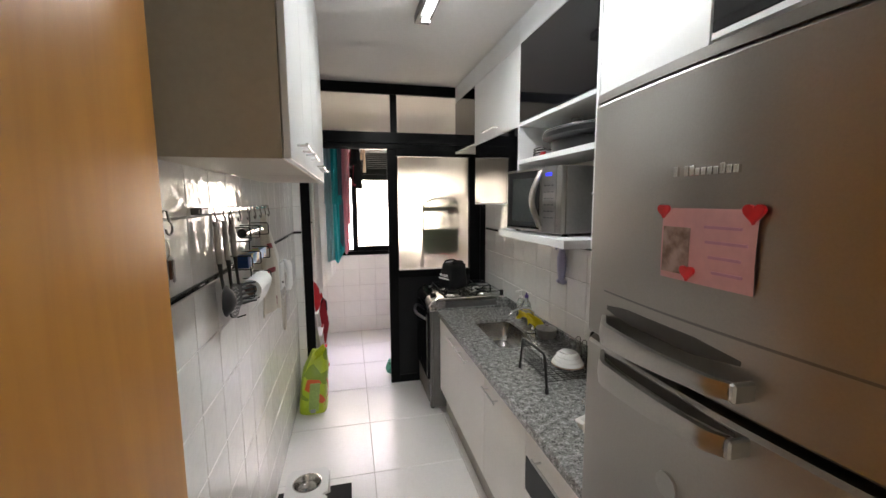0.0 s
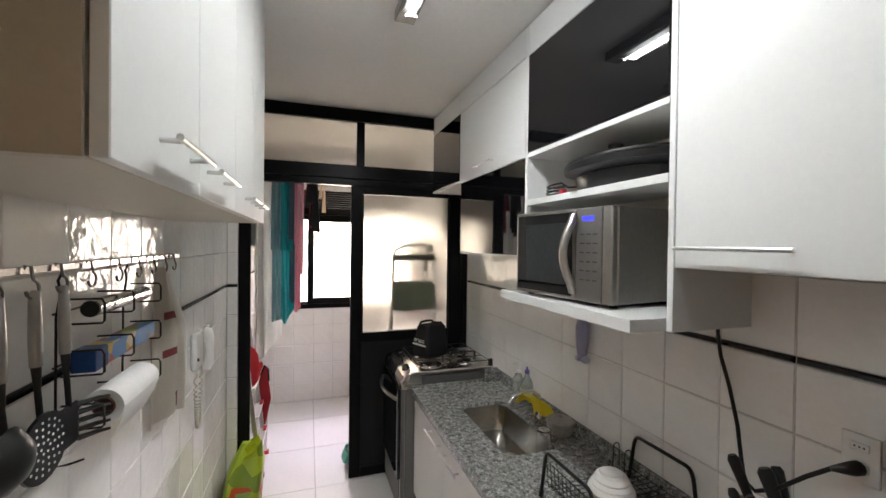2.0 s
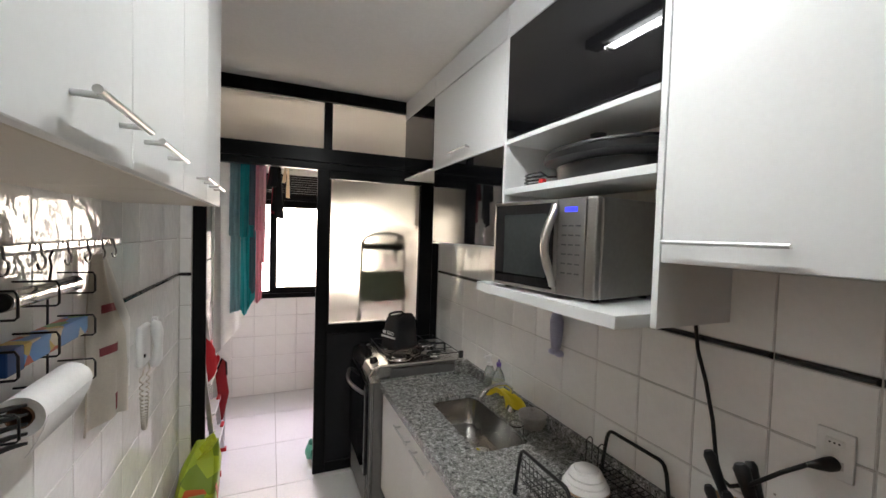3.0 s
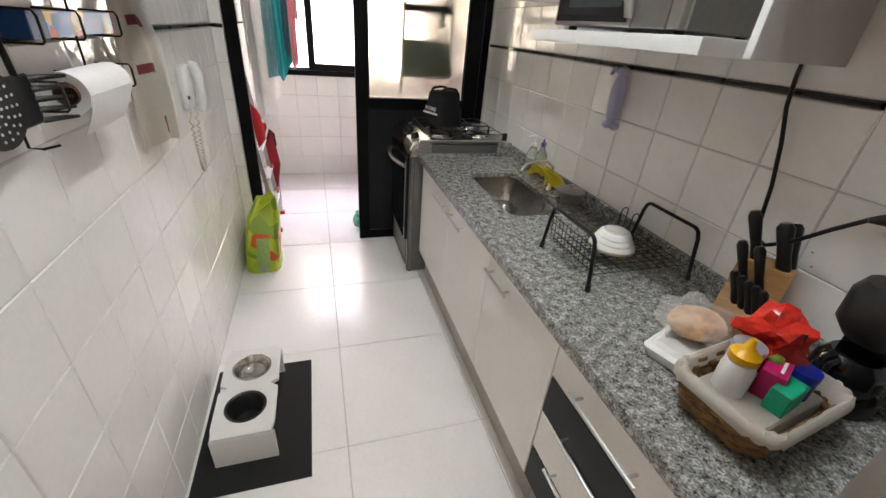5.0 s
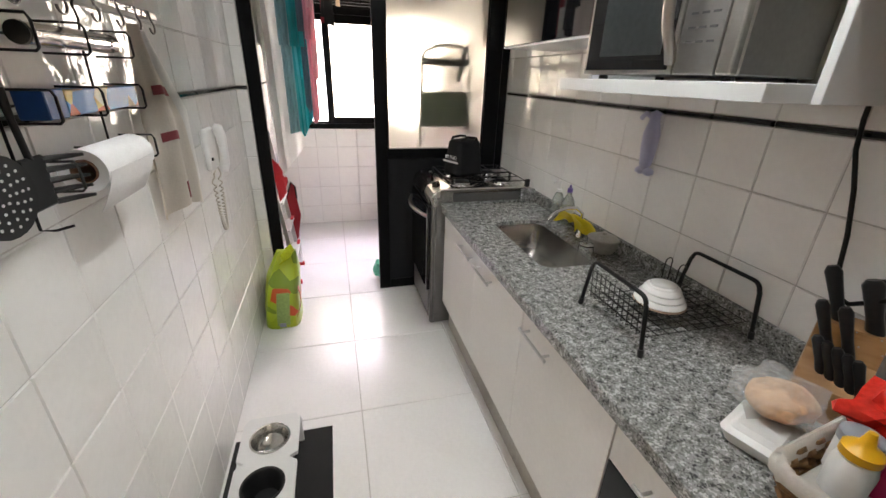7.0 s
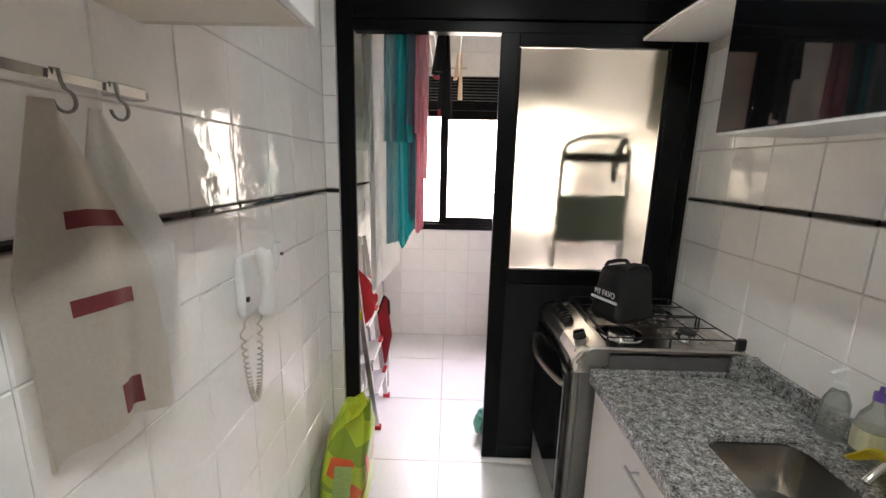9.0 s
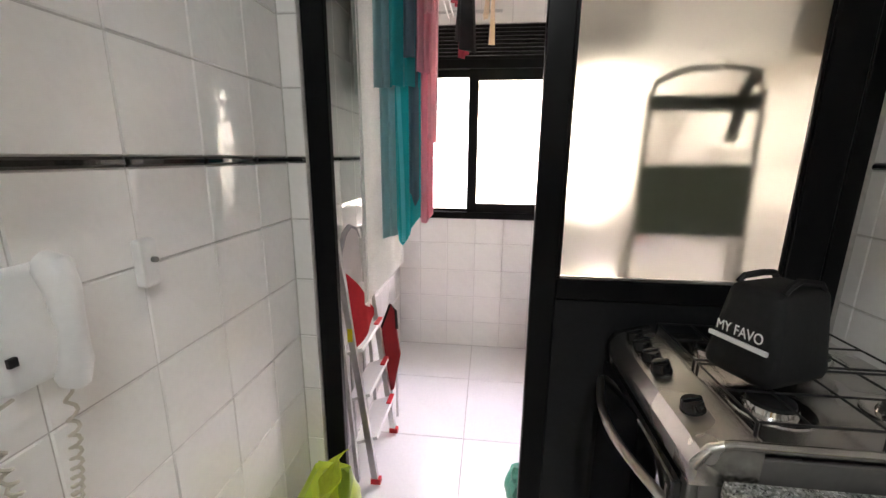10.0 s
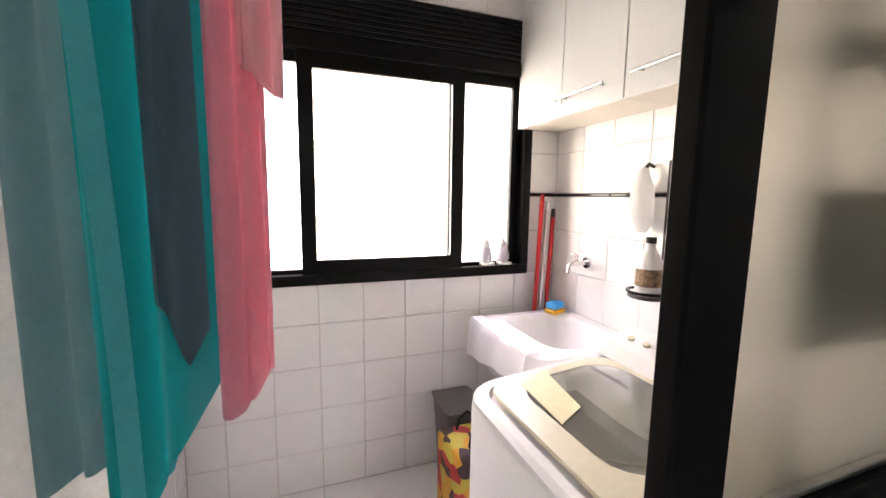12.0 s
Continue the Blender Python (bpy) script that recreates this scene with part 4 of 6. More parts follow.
for z in (0.062, 0.088, 0.114, 0.138):
    tube(g, [(1.281, 3.37, ZT + z), (1.281, 3.63, ZT + z)], 0.0016, 5)
part("wire_basket", g, WIRE, dr, "fine black wire grid", kind="stuff")
for y in (3.60, 3.66):
    part("plate_loop", tube(B(), [(1.60, y, ZT + 0.045)] + arc((1.615, y, ZT + 0.125), 0.014, 180, 0, 6, "xz") + [(1.63, y, ZT + 0.045)], 0.0022, 6), WIRE, dr, smooth=60)

BWX, BWY = 1.478, 3.53
bw = thing("bowl_stack", (BWX, BWY, ZT + 0.0505), "stack of white porcelain bowls turned over, on the dish rack", "bowls")
for i, r in enumerate((0.077, 0.067, 0.057)):
    z = ZT + 0.056 + i * 0.0185
    part("bowl", lathe(B(), [(r, 0), (r + 0.0015, 0.003), (r - 0.001, 0.009), (r - 0.007, 0.0165), (r - 0.016, 0.0182), (0.0, 0.0184)], (BWX, BWY, z), 36), PORC, bw, smooth=40)
part("foot_ring", lathe(B(), [(0.040, 0.0), (0.038, 0.006), (0.034, 0.004), (0.0, 0.003)], (BWX, BWY, ZT + 0.1115), 28), PORC, bw, smooth=40)
part("round_board", lathe(B(), [(0.080, 0.0), (0.079, 0.003), (0.072, 0.005)], (BWX, BWY, ZT + 0.0505), 28), mat("wooden_coaster", (0.42, 0.30, 0.22), 0.4), bw, "pale brown round board under them", smooth=40)

gl = thing("drinking_glass", (1.472, 3.943, ZT), "clear drinking glass turned over on the worktop", "glass")
part("glass", lathe(B(), [(0.036, 0), (0.031, 0.085), (0.0, 0.087), (0.0, 0.080), (0.028, 0.078), (0.0335, 0.0)], (1.472, 3.943, ZT), 20, cap=False), CLEAR, gl, smooth=40)
po = thing("clay_pot", (1.635, 4.04, ZT), "small grey clay pot with a lid, on the worktop", "pot")
part("pot", lathe(B(), [(0.05, 0), (0.062, 0.02), (0.066, 0.055), (0.068, 0.06)], (1.628, 4.04, ZT), 24), mat("clay", (0.34, 0.32, 0.29), 0.6, var=0.1, bump=0.2), po, smooth=40)
part("lid", lathe(B(), [(0.070, 0.0605), (0.068, 0.066), (0.03, 0.078), (0.012, 0.08), (0.011, 0.09), (0.0, 0.092)], (1.628, 4.04, ZT), 24), mat("clay_lid", (0.36, 0.33, 0.30), 0.55, var=0.08), po, smooth=40)
yc = thing("dish_cloth", (1.63, 4.23, ZT), "bright yellow dish cloth hung over the tap", "cloth")
part("cloth", sheet(lambda u, v: (1.555 + 0.14 * v + 0.012 * math.sin(9 * u), 4.16 + 0.19 * u + 0.015 * math.sin(7 * v + 2 * u), CT + 0.012 + 0.105 * math.sin(math.pi * (0.12 + 0.76 * u)) * (1 - 0.35 * v) * (0.75 + 0.25 * math.sin(3 * v + 1)) + 0.012 * math.sin(11 * v + 4 * u)), 16, 12, 0.005), YELLOW, yc, smooth=60)


def bottle(name, label, x, y, prof, m, capm, capprof, cat="bottle", seg=18):
    t = thing(name, (x, y, ZT), label, cat)
    part("body", lathe(B(), prof, (x, y, ZT), seg), m, t, smooth=40)
    part("cap", lathe(B(), capprof, (x, y, ZT), seg), capm, t, smooth=40)
    return t


DET = mat("clear_detergent", (0.80, 0.85, 0.80), 0.08, trans=0.75, ior=1.33, var=0.02)
t = bottle("detergent_bottle", "clear detergent bottle with a purple cap, on the worktop", 1.655, 4.40,
           [(0.034, 0), (0.036, 0.01), (0.036, 0.10), (0.03, 0.13), (0.014, 0.16), (0.012, 0.175)], DET, mat("purple_cap", (0.12, 0.07, 0.30), 0.35), [(0.014, 0.176), (0.014, 0.197), (0.006, 0.2), (0.005, 0.215), (0.0, 0.216)])
part("label", lathe(B(), [(0.0368, 0.035), (0.0368, 0.095)], (1.655, 4.40, ZT), 18, cap=False), mat("yellow_label", (0.62, 0.60, 0.40), 0.5), t, "pale printed label")
t = bottle("soap_dispenser", "clear soap dispenser bottle with a white pump", 1.655, 4.50,
           [(0.030, 0), (0.032, 0.01), (0.031, 0.11), (0.02, 0.14), (0.012, 0.15)], DET, PLW, [(0.014, 0.151), (0.014, 0.165), (0.005, 0.168), (0.005, 0.20), (0.009, 0.203), (0.009, 0.213), (0.0, 0.215)])
part("spout", tube(B(), [(1.655, 4.50, ZT + 0.208), (1.62, 4.49, ZT + 0.21), (1.608, 4.488, ZT + 0.203)], 0.005, 8), PLW, t)

WARP[0] = None
# bag dispenser hung on the wall
bd = thing("bag_holder", (1.70, 3.96, 1.25), "lilac fabric carrier-bag holder hung on the tiled wall", "bag holder")
part("body", lathe(B(), [(0.012, 0.0), (0.026, 0.02), (0.034, 0.08), (0.036, 0.14), (0.024, 0.18), (0.02, 0.20), (0.026, 0.215), (0.0, 0.225)], (1.682, 3.96, 1.265), 14, sx=0.7), LILAC, bd, smooth=60)
part("arm", tube(B(), [(1.685, 3.96, 1.455), (1.68, 4.01, 1.475), (1.685, 4.035, 1.455)], 0.009, 8), LILAC, bd, smooth=60)
for s in (-1, 1):
    part("foot", lathe(B(), [(0.006, 0), (0.02, 0.008), (0.02, 0.02), (0.008, 0.03)], (1.682, 3.957 + 0.022 * s, 1.246), 10), LILAC, bd, smooth=60)


def plate(name, label, y, z, w, h, socket=True):
    t = thing(name, (XR - 0.001, y, z), label, "socket")
    part("cover", bx(XR - 0.010, XR - 0.001, y - w / 2, y + w / 2, z - h / 2, z + h / 2, 0.003, 2), PLW, t)
    if socket:
        for dz in (0.028, -0.022):
            part("socket_insert", bx(XR - 0.013, XR - 0.0105, y - 0.018, y + 0.018, z + dz - 0.01, z + dz + 0.01, 0.002), PLW, t)
            for k in (-0.009, 0.0, 0.009):
                part("pin_hole", tube(B(), [(XR - 0.0136, y + k, z + dz), (XR - 0.0131, y + k, z + dz)], 0.0022, 8), BLACKP, t)
    return t


plate("wall_socket", "white wall socket on the tiled wall with a plug in it", 2.982, 1.292, 0.072, 0.115)
plate("switch_plate", "small white switch plate on the tiled wall", 4.03, 1.365, 0.035, 0.07, False)
pc = thing("plug_cord", (1.66, 3.1, 1.2), "black power cable plugged into the wall socket", "cable")
part("plug", tube(B(), [(XR - 0.0137, 2.982, 1.27), (XR - 0.03, 2.985, 1.27), (XR - 0.05, 2.995, 1.268), (XR - 0.062, 3.01, 1.262)], [0.017, 0.017, 0.012, 0.006], 10), BLACKP, pc, smooth=50)
part("cord", tube(B(), [(XR - 0.062, 3.01, 1.262), (1.66, 3.06, 1.215), (1.65, 3.12, 1.15), (1.655, 3.175, 1.11), (1.67, 3.215, 1.115), (1.69, 3.24, 1.17), (1.70, 3.258, 1.25), (1.70, 3.285, 1.36), (1.70, 3.315, 1.45), (1.70, 3.325, 1.52), (1.70, 3.326, 1.552)], 0.0055, 8), WIRE, pc, smooth=60)

WARP[0] = Matrix.Translation((0.5, 2.5, 0.0)) @ Matrix.Diagonal((1.023, 1.023, 1.0, 1.0)) @ Matrix.Translation((-0.5, -2.5, 0.0))
kb = thing("knife_block", (1.602, 3.118, ZT), "light wooden knife block full of black-handled knives", "knife block", rz=28)
part("block", extr(B(), [(-0.105, 0.0), (0.075, 0.0), (0.075, 0.205), (0.0, 0.205), (-0.022, 0.135), (-0.105, 0.085)], "y", -0.062, 0.062), BLOCKW, kb)
for xx, yy, zz, L, r, dx, dy in ([(-0.090 + 0.006 * j, -0.052 + 0.019 * j, 0.094 + 0.004 * j, 0.086, 0.0105, -0.02, 0.0) for j in range(5)]
                         + [(-0.028 + 0.004 * j, -0.010 + 0.038 * j, 0.150, 0.118, 0.0125, 0.02, 0.05 * j) for j in range(2)] + [(0.022, -0.035, 0.205, 0.125, 0.0185, 0.06, -0.02), (0.030, 0.028, 0.205, 0.135, 0.0150, 0.04, 0.08), (0.056, -0.046, 0.207, 0.115, 0.0145, 0.30, -0.10)]):
    d = Vector((dx + 0.02, dy * 0.6 + 0.36, 1)).normalized()
    p = Vector((xx, yy, zz))
    q = d.cross(Vector((0, 1, 0))).normalized()
    h = part("knife_handle", tube(B(), [p - d * 0.012, p, p + d * L * 0.3, p + d * L * 0.6, p + d * L * 0.9, p + d * L], [r * 0.8, r * 0.95, r * 0.85, r * 0.98, r * 1.12, r * 0.7], 10), BLACKP, kb, "black riveted knife handle", smooth=50)
    for k in (0.25, 0.55):
        part("rivet", tube(B(), [p + d * L * k - q * r * 0.97, p + d * L * k - q * r * 1.04], r * 0.16, 8), STEEL, h)

# basket
bk = thing("wicker_basket", (1.350, 2.878, ZT), "brown wicker basket lined with white linen, full of packets", "basket", rz=8)


def brect(z, hx, hy, r=0.04):
    return rrect(-hx, hx, -hy, hy, r, z, 5)


part("base", rings(B(), [brect(0.0, 0.122, 0.078), brect(0.012, 0.124, 0.080)]), WICKER, bk)
per = 2 * (0.31 + 0.19)
for lv in range(6):
    z = 0.014 + lv * 0.0145
    g = B()
    base = brect(z, 0.125 + 0.004 * lv, 0.082 + 0.004 * lv)
    n = 60
    P = [Vector(p) for p in base]
    cum = [0.0]
    for a, b in zip(P, P[1:] + P[:1]):
        cum.append(cum[-1] + (b - a).length)
    path = []
    for k in range(n + 1):
        s = cum[-1] * (k % n) / n
        i = max(j for j in range(len(P)) if cum[j] <= s + 1e-9)
        a, b = P[i], P[(i + 1) % len(P)]
        q = a.lerp(b, (s - cum[i]) / max(cum[i + 1] - cum[i], 1e-9))
        o = Vector((q.x, q.y, 0)).normalized()
        path.append(q + o * 0.0045 * (1 if (k // 2 + lv) % 2 else -1))
    part("woven_strand", tube(g, path, 0.0072, 6), WICKER, bk, smooth=60)
part("liner", rings(B(), [[(x * (1 + s), y * (1 + s), zz + 0.004 * math.sin(i * 2.3 + zz * 200)) for i, (x, y, _) in enumerate(rrect(-0.139, 0.139, -0.100, 0.100, 0.045, 0, 9))] for s, zz in
                             ((0.135, 0.078), (0.14, 0.088), (0.11, 0.102), (0.05, 0.106), (-0.02, 0.098), (-0.10, 0.072))], cap=False), LINEN, bk, "white linen liner folded over the rim", smooth=60)


def loc(dx, dy, dz):
    dx, dy, dz = dx * 0.88, dy * 0.92, dz + 0.018
    m = pose(1.350, 2.878, ZT, 0, 0, 8)
    return m @ Vector((dx, dy, dz))


part("inner_floor", bx(-0.118, 0.118, -0.072, 0.072, 0.013, 0.070, 0.004), LINEN, bk)
p = loc(-0.07, 0.03, 0.053)
t = thing("squeeze_bottle", p, "white squeeze bottle with a yellow nozzle cap, in the basket", "bottle")
part("body", lathe(B(), [(0.030, 0), (0.031, 0.06), (0.026, 0.078), (0.02, 0.082)], p, 18), PLW, t, smooth=40)
part("cap", lathe(B(), [(0.028, 0.083), (0.028, 0.098), (0.016, 0.108), (0.011, 0.112), (0.006, 0.135), (0.0, 0.137)], p, 18), ORANGE, t, smooth=40)
p = loc(-0.01, 0.05, 0.053)
t = thing("spice_jar", p, "white jar with a grey lid, in the basket", "jar")
part("body", lathe(B(), [(0.030, 0), (0.031, 0.07)], p, 18), PLW, t, smooth=40)
part("lid", lathe(B(), [(0.032, 0.071), (0.032, 0.088), (0.028, 0.091), (0.0, 0.091)], p, 18), GREYL, t, smooth=40)
p = loc(0.02, -0.005, 0.053)
t = thing("tea_box", p, "magenta cardboard tea box, in the basket", "box", rz=25)
part("carton", bx(-0.045, 0.045, -0.022, 0.022, 0.0, 0.070, 0.002), MAG, t)
part("print", bx(-0.03, 0.035, -0.012, -0.006, 0.0702, 0.0708, 0), PLW, t)
p = loc(-0.005, -0.048, 0.053)
t = thing("soap_box", p, "small green cardboard box, in the basket", "box", rz=12)
part("carton", bx(-0.038, 0.038, -0.019, 0.019, 0.0, 0.055, 0.002), GREENB, t)
p = loc(0.07, -0.035, 0.053)
t = thing("blue_jar", p, "dark blue plastic jar, in the basket", "jar")
part("body", lathe(B(), [(0.026, 0), (0.027, 0.05)], p, 16), BLUE, t, smooth=40)
part("lid", lathe(B(), [(0.028, 0.051), (0.028, 0.068), (0.0, 0.070)], p, 16), BLUE, t, smooth=40)
p = loc(0.085, 0.045, 0.053)
t = thing("red_packet", p, "shiny red plastic food packet with a green mark, in the basket", "packet")


def blob(bm, c, sx, sy, sz, amp, seed, n=3):
    r = bmesh.ops.create_icosphere(bm, subdivisions=n, radius=1)
    for v in r["verts"]:
        d = v.co.copy()
        k = 1 + amp * (noise.noise(d * 1.6 + Vector((seed, 0, 0))) + 0.5 * noise.noise(d * 4 + Vector((0, seed, 0))))
        v.co = Vector((c[0] + d.x * sx * k, c[1] + d.y * sy * k, c[2] + d.z * sz * k))
    return bm


part("packet", blob(B(), (p.x, p.y, p.z + 0.085), 0.075, 0.055, 0.055, 0.9, 3.1), REDPACK, t, smooth=35)
part("print", blob(B(), (p.x - 0.045, p.y - 0.042, p.z + 0.07), 0.018, 0.012, 0.012, 0.2, 1.0, 2), mat("green_print", (0.16, 0.26, 0.02), 0.4), t, smooth=60)
p = Vector((1.335, 3.055, ZT))
t = thing("foam_tray", p, "white foam tray wrapped in film, on the worktop", "tray", rz=20)
part("tray", rings(B(), [rrect(-0.065, 0.065, -0.05, 0.05, 0.015, 0.0), rrect(-0.078, 0.078, -0.062, 0.062, 0.018, 0.03), rrect(-0.072, 0.072, -0.056, 0.056, 0.018, 0.034)]), PLW, t, smooth=40)
part("filling", rings(B(), [rrect(-0.06, 0.06, -0.05, 0.05, 0.015, 0.0345), rrect(-0.05, 0.05, -0.04, 0.04, 0.015, 0.046)]), PLW, t, smooth=40)
p = Vector((1.385, 3.075, ZT + 0.05))
t = thing("bread_bag", p, "round bread rolls in a clear plastic bag, on a foam tray", "bread")
part("bread", blob(B(), (p.x, p.y, p.z + 0.034), 0.070, 0.062, 0.034, 0.18, 7.0), BREAD, t, smooth=60)
part("bag", blob(B(), (p.x - 0.005, p.y + 0.015, p.z + 0.045), 0.085, 0.082, 0.045, 0.5, 5.5), FILM, t, "clear crumpled plastic bag", smooth=30)
cm = thing("coffee_maker", (1.62, 2.88, ZT), "black electric coffee maker on the worktop", "coffee maker")
part("base", lathe(B(), [(0.075, 0), (0.078, 0.02), (0.07, 0.035)], (1.605, 2.87, ZT), 24), BLACKP, cm, smooth=40)
part("jug", lathe(B(), [(0.055, 0.036), (0.066, 0.07), (0.06, 0.11), (0.045, 0.13)], (1.60, 2.87, ZT), 24), BLACKG, cm, "dark glass jug", smooth=40)
part("column", bx(1.64, 1.69, 2.825, 2.925, ZT + 0.036, ZT + 0.27, 0.01, 2), BLACKP, cm)
part("head", lathe(B(), [(0.05, 0.17), (0.072, 0.20), (0.074, 0.27), (0.06, 0.30), (0.0, 0.302)], (1.61, 2.87, ZT), 24), BLACKP, cm, smooth=40)
part("jug_handle", tube(B(), [(1.55, 2.87, ZT + 0.12), (1.525, 2.87, ZT + 0.115), (1.52, 2.87, ZT + 0.07), (1.54, 2.87, ZT + 0.055)], 0.006, 8), BLACKP, cm)
wp = thing("plastic_wrap", (1.62, 2.98, ZT), "crumpled clear plastic packet on the worktop", "packet")
part("film", blob(B(), (1.545, 2.995, ZT + 0.035), 0.05, 0.04, 0.032, 0.6, 9.0), FILM, wp, smooth=30)

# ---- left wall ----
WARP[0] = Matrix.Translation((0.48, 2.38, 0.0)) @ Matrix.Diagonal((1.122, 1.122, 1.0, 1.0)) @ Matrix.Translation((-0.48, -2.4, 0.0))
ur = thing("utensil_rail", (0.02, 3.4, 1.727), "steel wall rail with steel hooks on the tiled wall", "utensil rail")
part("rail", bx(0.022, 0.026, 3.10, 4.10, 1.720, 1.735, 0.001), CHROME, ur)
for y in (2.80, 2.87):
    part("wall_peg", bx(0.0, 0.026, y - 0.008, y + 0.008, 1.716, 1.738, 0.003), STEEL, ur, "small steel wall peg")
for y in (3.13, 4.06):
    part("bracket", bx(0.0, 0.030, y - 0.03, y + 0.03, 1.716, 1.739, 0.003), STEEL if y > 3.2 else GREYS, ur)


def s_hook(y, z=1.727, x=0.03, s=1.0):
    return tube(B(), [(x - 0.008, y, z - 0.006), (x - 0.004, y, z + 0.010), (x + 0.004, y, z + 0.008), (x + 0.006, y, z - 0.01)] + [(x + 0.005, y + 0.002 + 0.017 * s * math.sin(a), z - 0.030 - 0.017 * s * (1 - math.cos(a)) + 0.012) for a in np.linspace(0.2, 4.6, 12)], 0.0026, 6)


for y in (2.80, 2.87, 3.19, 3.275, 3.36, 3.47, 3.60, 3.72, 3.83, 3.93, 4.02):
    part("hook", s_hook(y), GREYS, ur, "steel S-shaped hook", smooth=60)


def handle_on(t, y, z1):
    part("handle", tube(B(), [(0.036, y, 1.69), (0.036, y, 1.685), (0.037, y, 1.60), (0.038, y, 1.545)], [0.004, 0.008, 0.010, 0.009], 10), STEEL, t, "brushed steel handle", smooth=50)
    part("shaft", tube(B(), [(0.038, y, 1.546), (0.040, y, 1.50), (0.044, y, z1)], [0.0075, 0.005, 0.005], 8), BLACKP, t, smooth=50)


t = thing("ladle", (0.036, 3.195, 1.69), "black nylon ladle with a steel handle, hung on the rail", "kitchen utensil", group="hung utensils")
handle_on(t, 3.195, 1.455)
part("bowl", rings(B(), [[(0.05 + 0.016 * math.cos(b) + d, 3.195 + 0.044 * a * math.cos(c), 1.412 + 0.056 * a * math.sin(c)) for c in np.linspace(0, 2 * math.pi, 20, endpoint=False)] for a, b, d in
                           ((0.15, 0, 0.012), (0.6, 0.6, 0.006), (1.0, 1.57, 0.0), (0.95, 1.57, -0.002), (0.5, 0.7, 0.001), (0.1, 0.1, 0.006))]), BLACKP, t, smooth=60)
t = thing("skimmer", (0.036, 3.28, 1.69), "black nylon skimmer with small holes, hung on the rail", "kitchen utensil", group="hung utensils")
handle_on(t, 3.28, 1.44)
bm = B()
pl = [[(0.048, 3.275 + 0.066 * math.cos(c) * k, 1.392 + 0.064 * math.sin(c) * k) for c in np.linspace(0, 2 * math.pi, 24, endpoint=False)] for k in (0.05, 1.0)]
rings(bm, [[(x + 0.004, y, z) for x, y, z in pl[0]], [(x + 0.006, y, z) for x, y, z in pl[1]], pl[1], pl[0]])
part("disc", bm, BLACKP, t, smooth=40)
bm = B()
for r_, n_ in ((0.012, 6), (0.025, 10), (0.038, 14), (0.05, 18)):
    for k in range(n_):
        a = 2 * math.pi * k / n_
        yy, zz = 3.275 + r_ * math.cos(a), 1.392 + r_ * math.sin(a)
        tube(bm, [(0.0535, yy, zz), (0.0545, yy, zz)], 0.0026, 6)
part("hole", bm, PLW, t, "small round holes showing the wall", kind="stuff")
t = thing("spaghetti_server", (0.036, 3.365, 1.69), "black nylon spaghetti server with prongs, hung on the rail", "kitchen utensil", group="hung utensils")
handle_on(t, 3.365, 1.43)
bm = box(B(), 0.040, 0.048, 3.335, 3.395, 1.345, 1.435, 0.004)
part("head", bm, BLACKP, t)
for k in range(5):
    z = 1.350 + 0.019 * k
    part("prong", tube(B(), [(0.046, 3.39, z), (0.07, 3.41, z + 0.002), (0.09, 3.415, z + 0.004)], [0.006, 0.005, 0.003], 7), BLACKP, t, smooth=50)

WARP[0] = Matrix.Translation((XW, 0, 0))
rk = thing("roll_holder", (0.05, 3.66, 1.69), "hanging chrome wire holder for kitchen rolls, on the rail", "roll holder")
for y in (3.475, 3.80):
    part("hanger_wire", tube(B(), [(0.03, y, 1.715), (0.03, y - 0.015, 1.70), (0.028, y, 1.675), (0.02, y, 1.62), (0.018, y, 1.30), (0.03, y + 0.02, 1.292), (0.06, y + 0.02, 1.30)], 0.0028, 6), WIRE, rk, smooth=60)
for z in (1.655, 1.54, 1.42):
    for y in (3.50, 3.66, 3.86):
        part("arm", tube(B(), [(0.016, y, z), (0.09, y, z), (0.095, y, z - 0.01), (0.095, y, z - 0.05), (0.09, y, z - 0.055), (0.016, y, z - 0.055)], 0.0026, 6), WIRE, rk, smooth=60)
    part("back_wire", tube(B(), [(0.017, 3.47, z - 0.028), (0.017, 3.86, z - 0.028)], 0.0025, 6), WIRE, rk)
t = thing("foil_roll", (0.055, 3.70, 1.628), "roll of shiny aluminium foil in the wire holder", "foil roll")
part("foil", tube(B(), [(0.055, 3.535, 1.628), (0.055, 3.85, 1.628)], 0.020, 20), FOIL, t, smooth=40)
part("core", tube(B(), [(0.055, 3.530, 1.628), (0.055, 3.5345, 1.628)], 0.0185, 20), BLACKP, t, smooth=40)
t = thing("wrap_box", (0.055, 3.68, 1.495), "printed cardboard wrap box, blue end, in the wire holder", "box")
part("carton", bx(0.033, 0.078, 3.56, 3.865, 1.492, 1.538, 0.002), BOXM, t)
part("end_band", bx(0.032, 0.079, 3.50, 3.559, 1.490, 1.540, 0.002), mat("blue_card", (0.01, 0.06, 0.22), 0.45), t, "dark blue end")
t = thing("paper_roll", (0.062, 3.68, 1.385), "white kitchen paper roll with loose end hanging", "paper roll")
bm = B()
R1, R0 = 0.043, 0.024
rg = lambda y, r: [(0.066 + r * math.cos(a), y, 1.387 + r * math.sin(a)) for a in np.linspace(0, 2 * math.pi, 28, endpoint=False)]
rings(bm, [rg(3.57, R0), rg(3.565, R1), rg(3.80, R1), rg(3.80, R0)], cap=False)
part("paper", bm, PAPER, t, smooth=40)
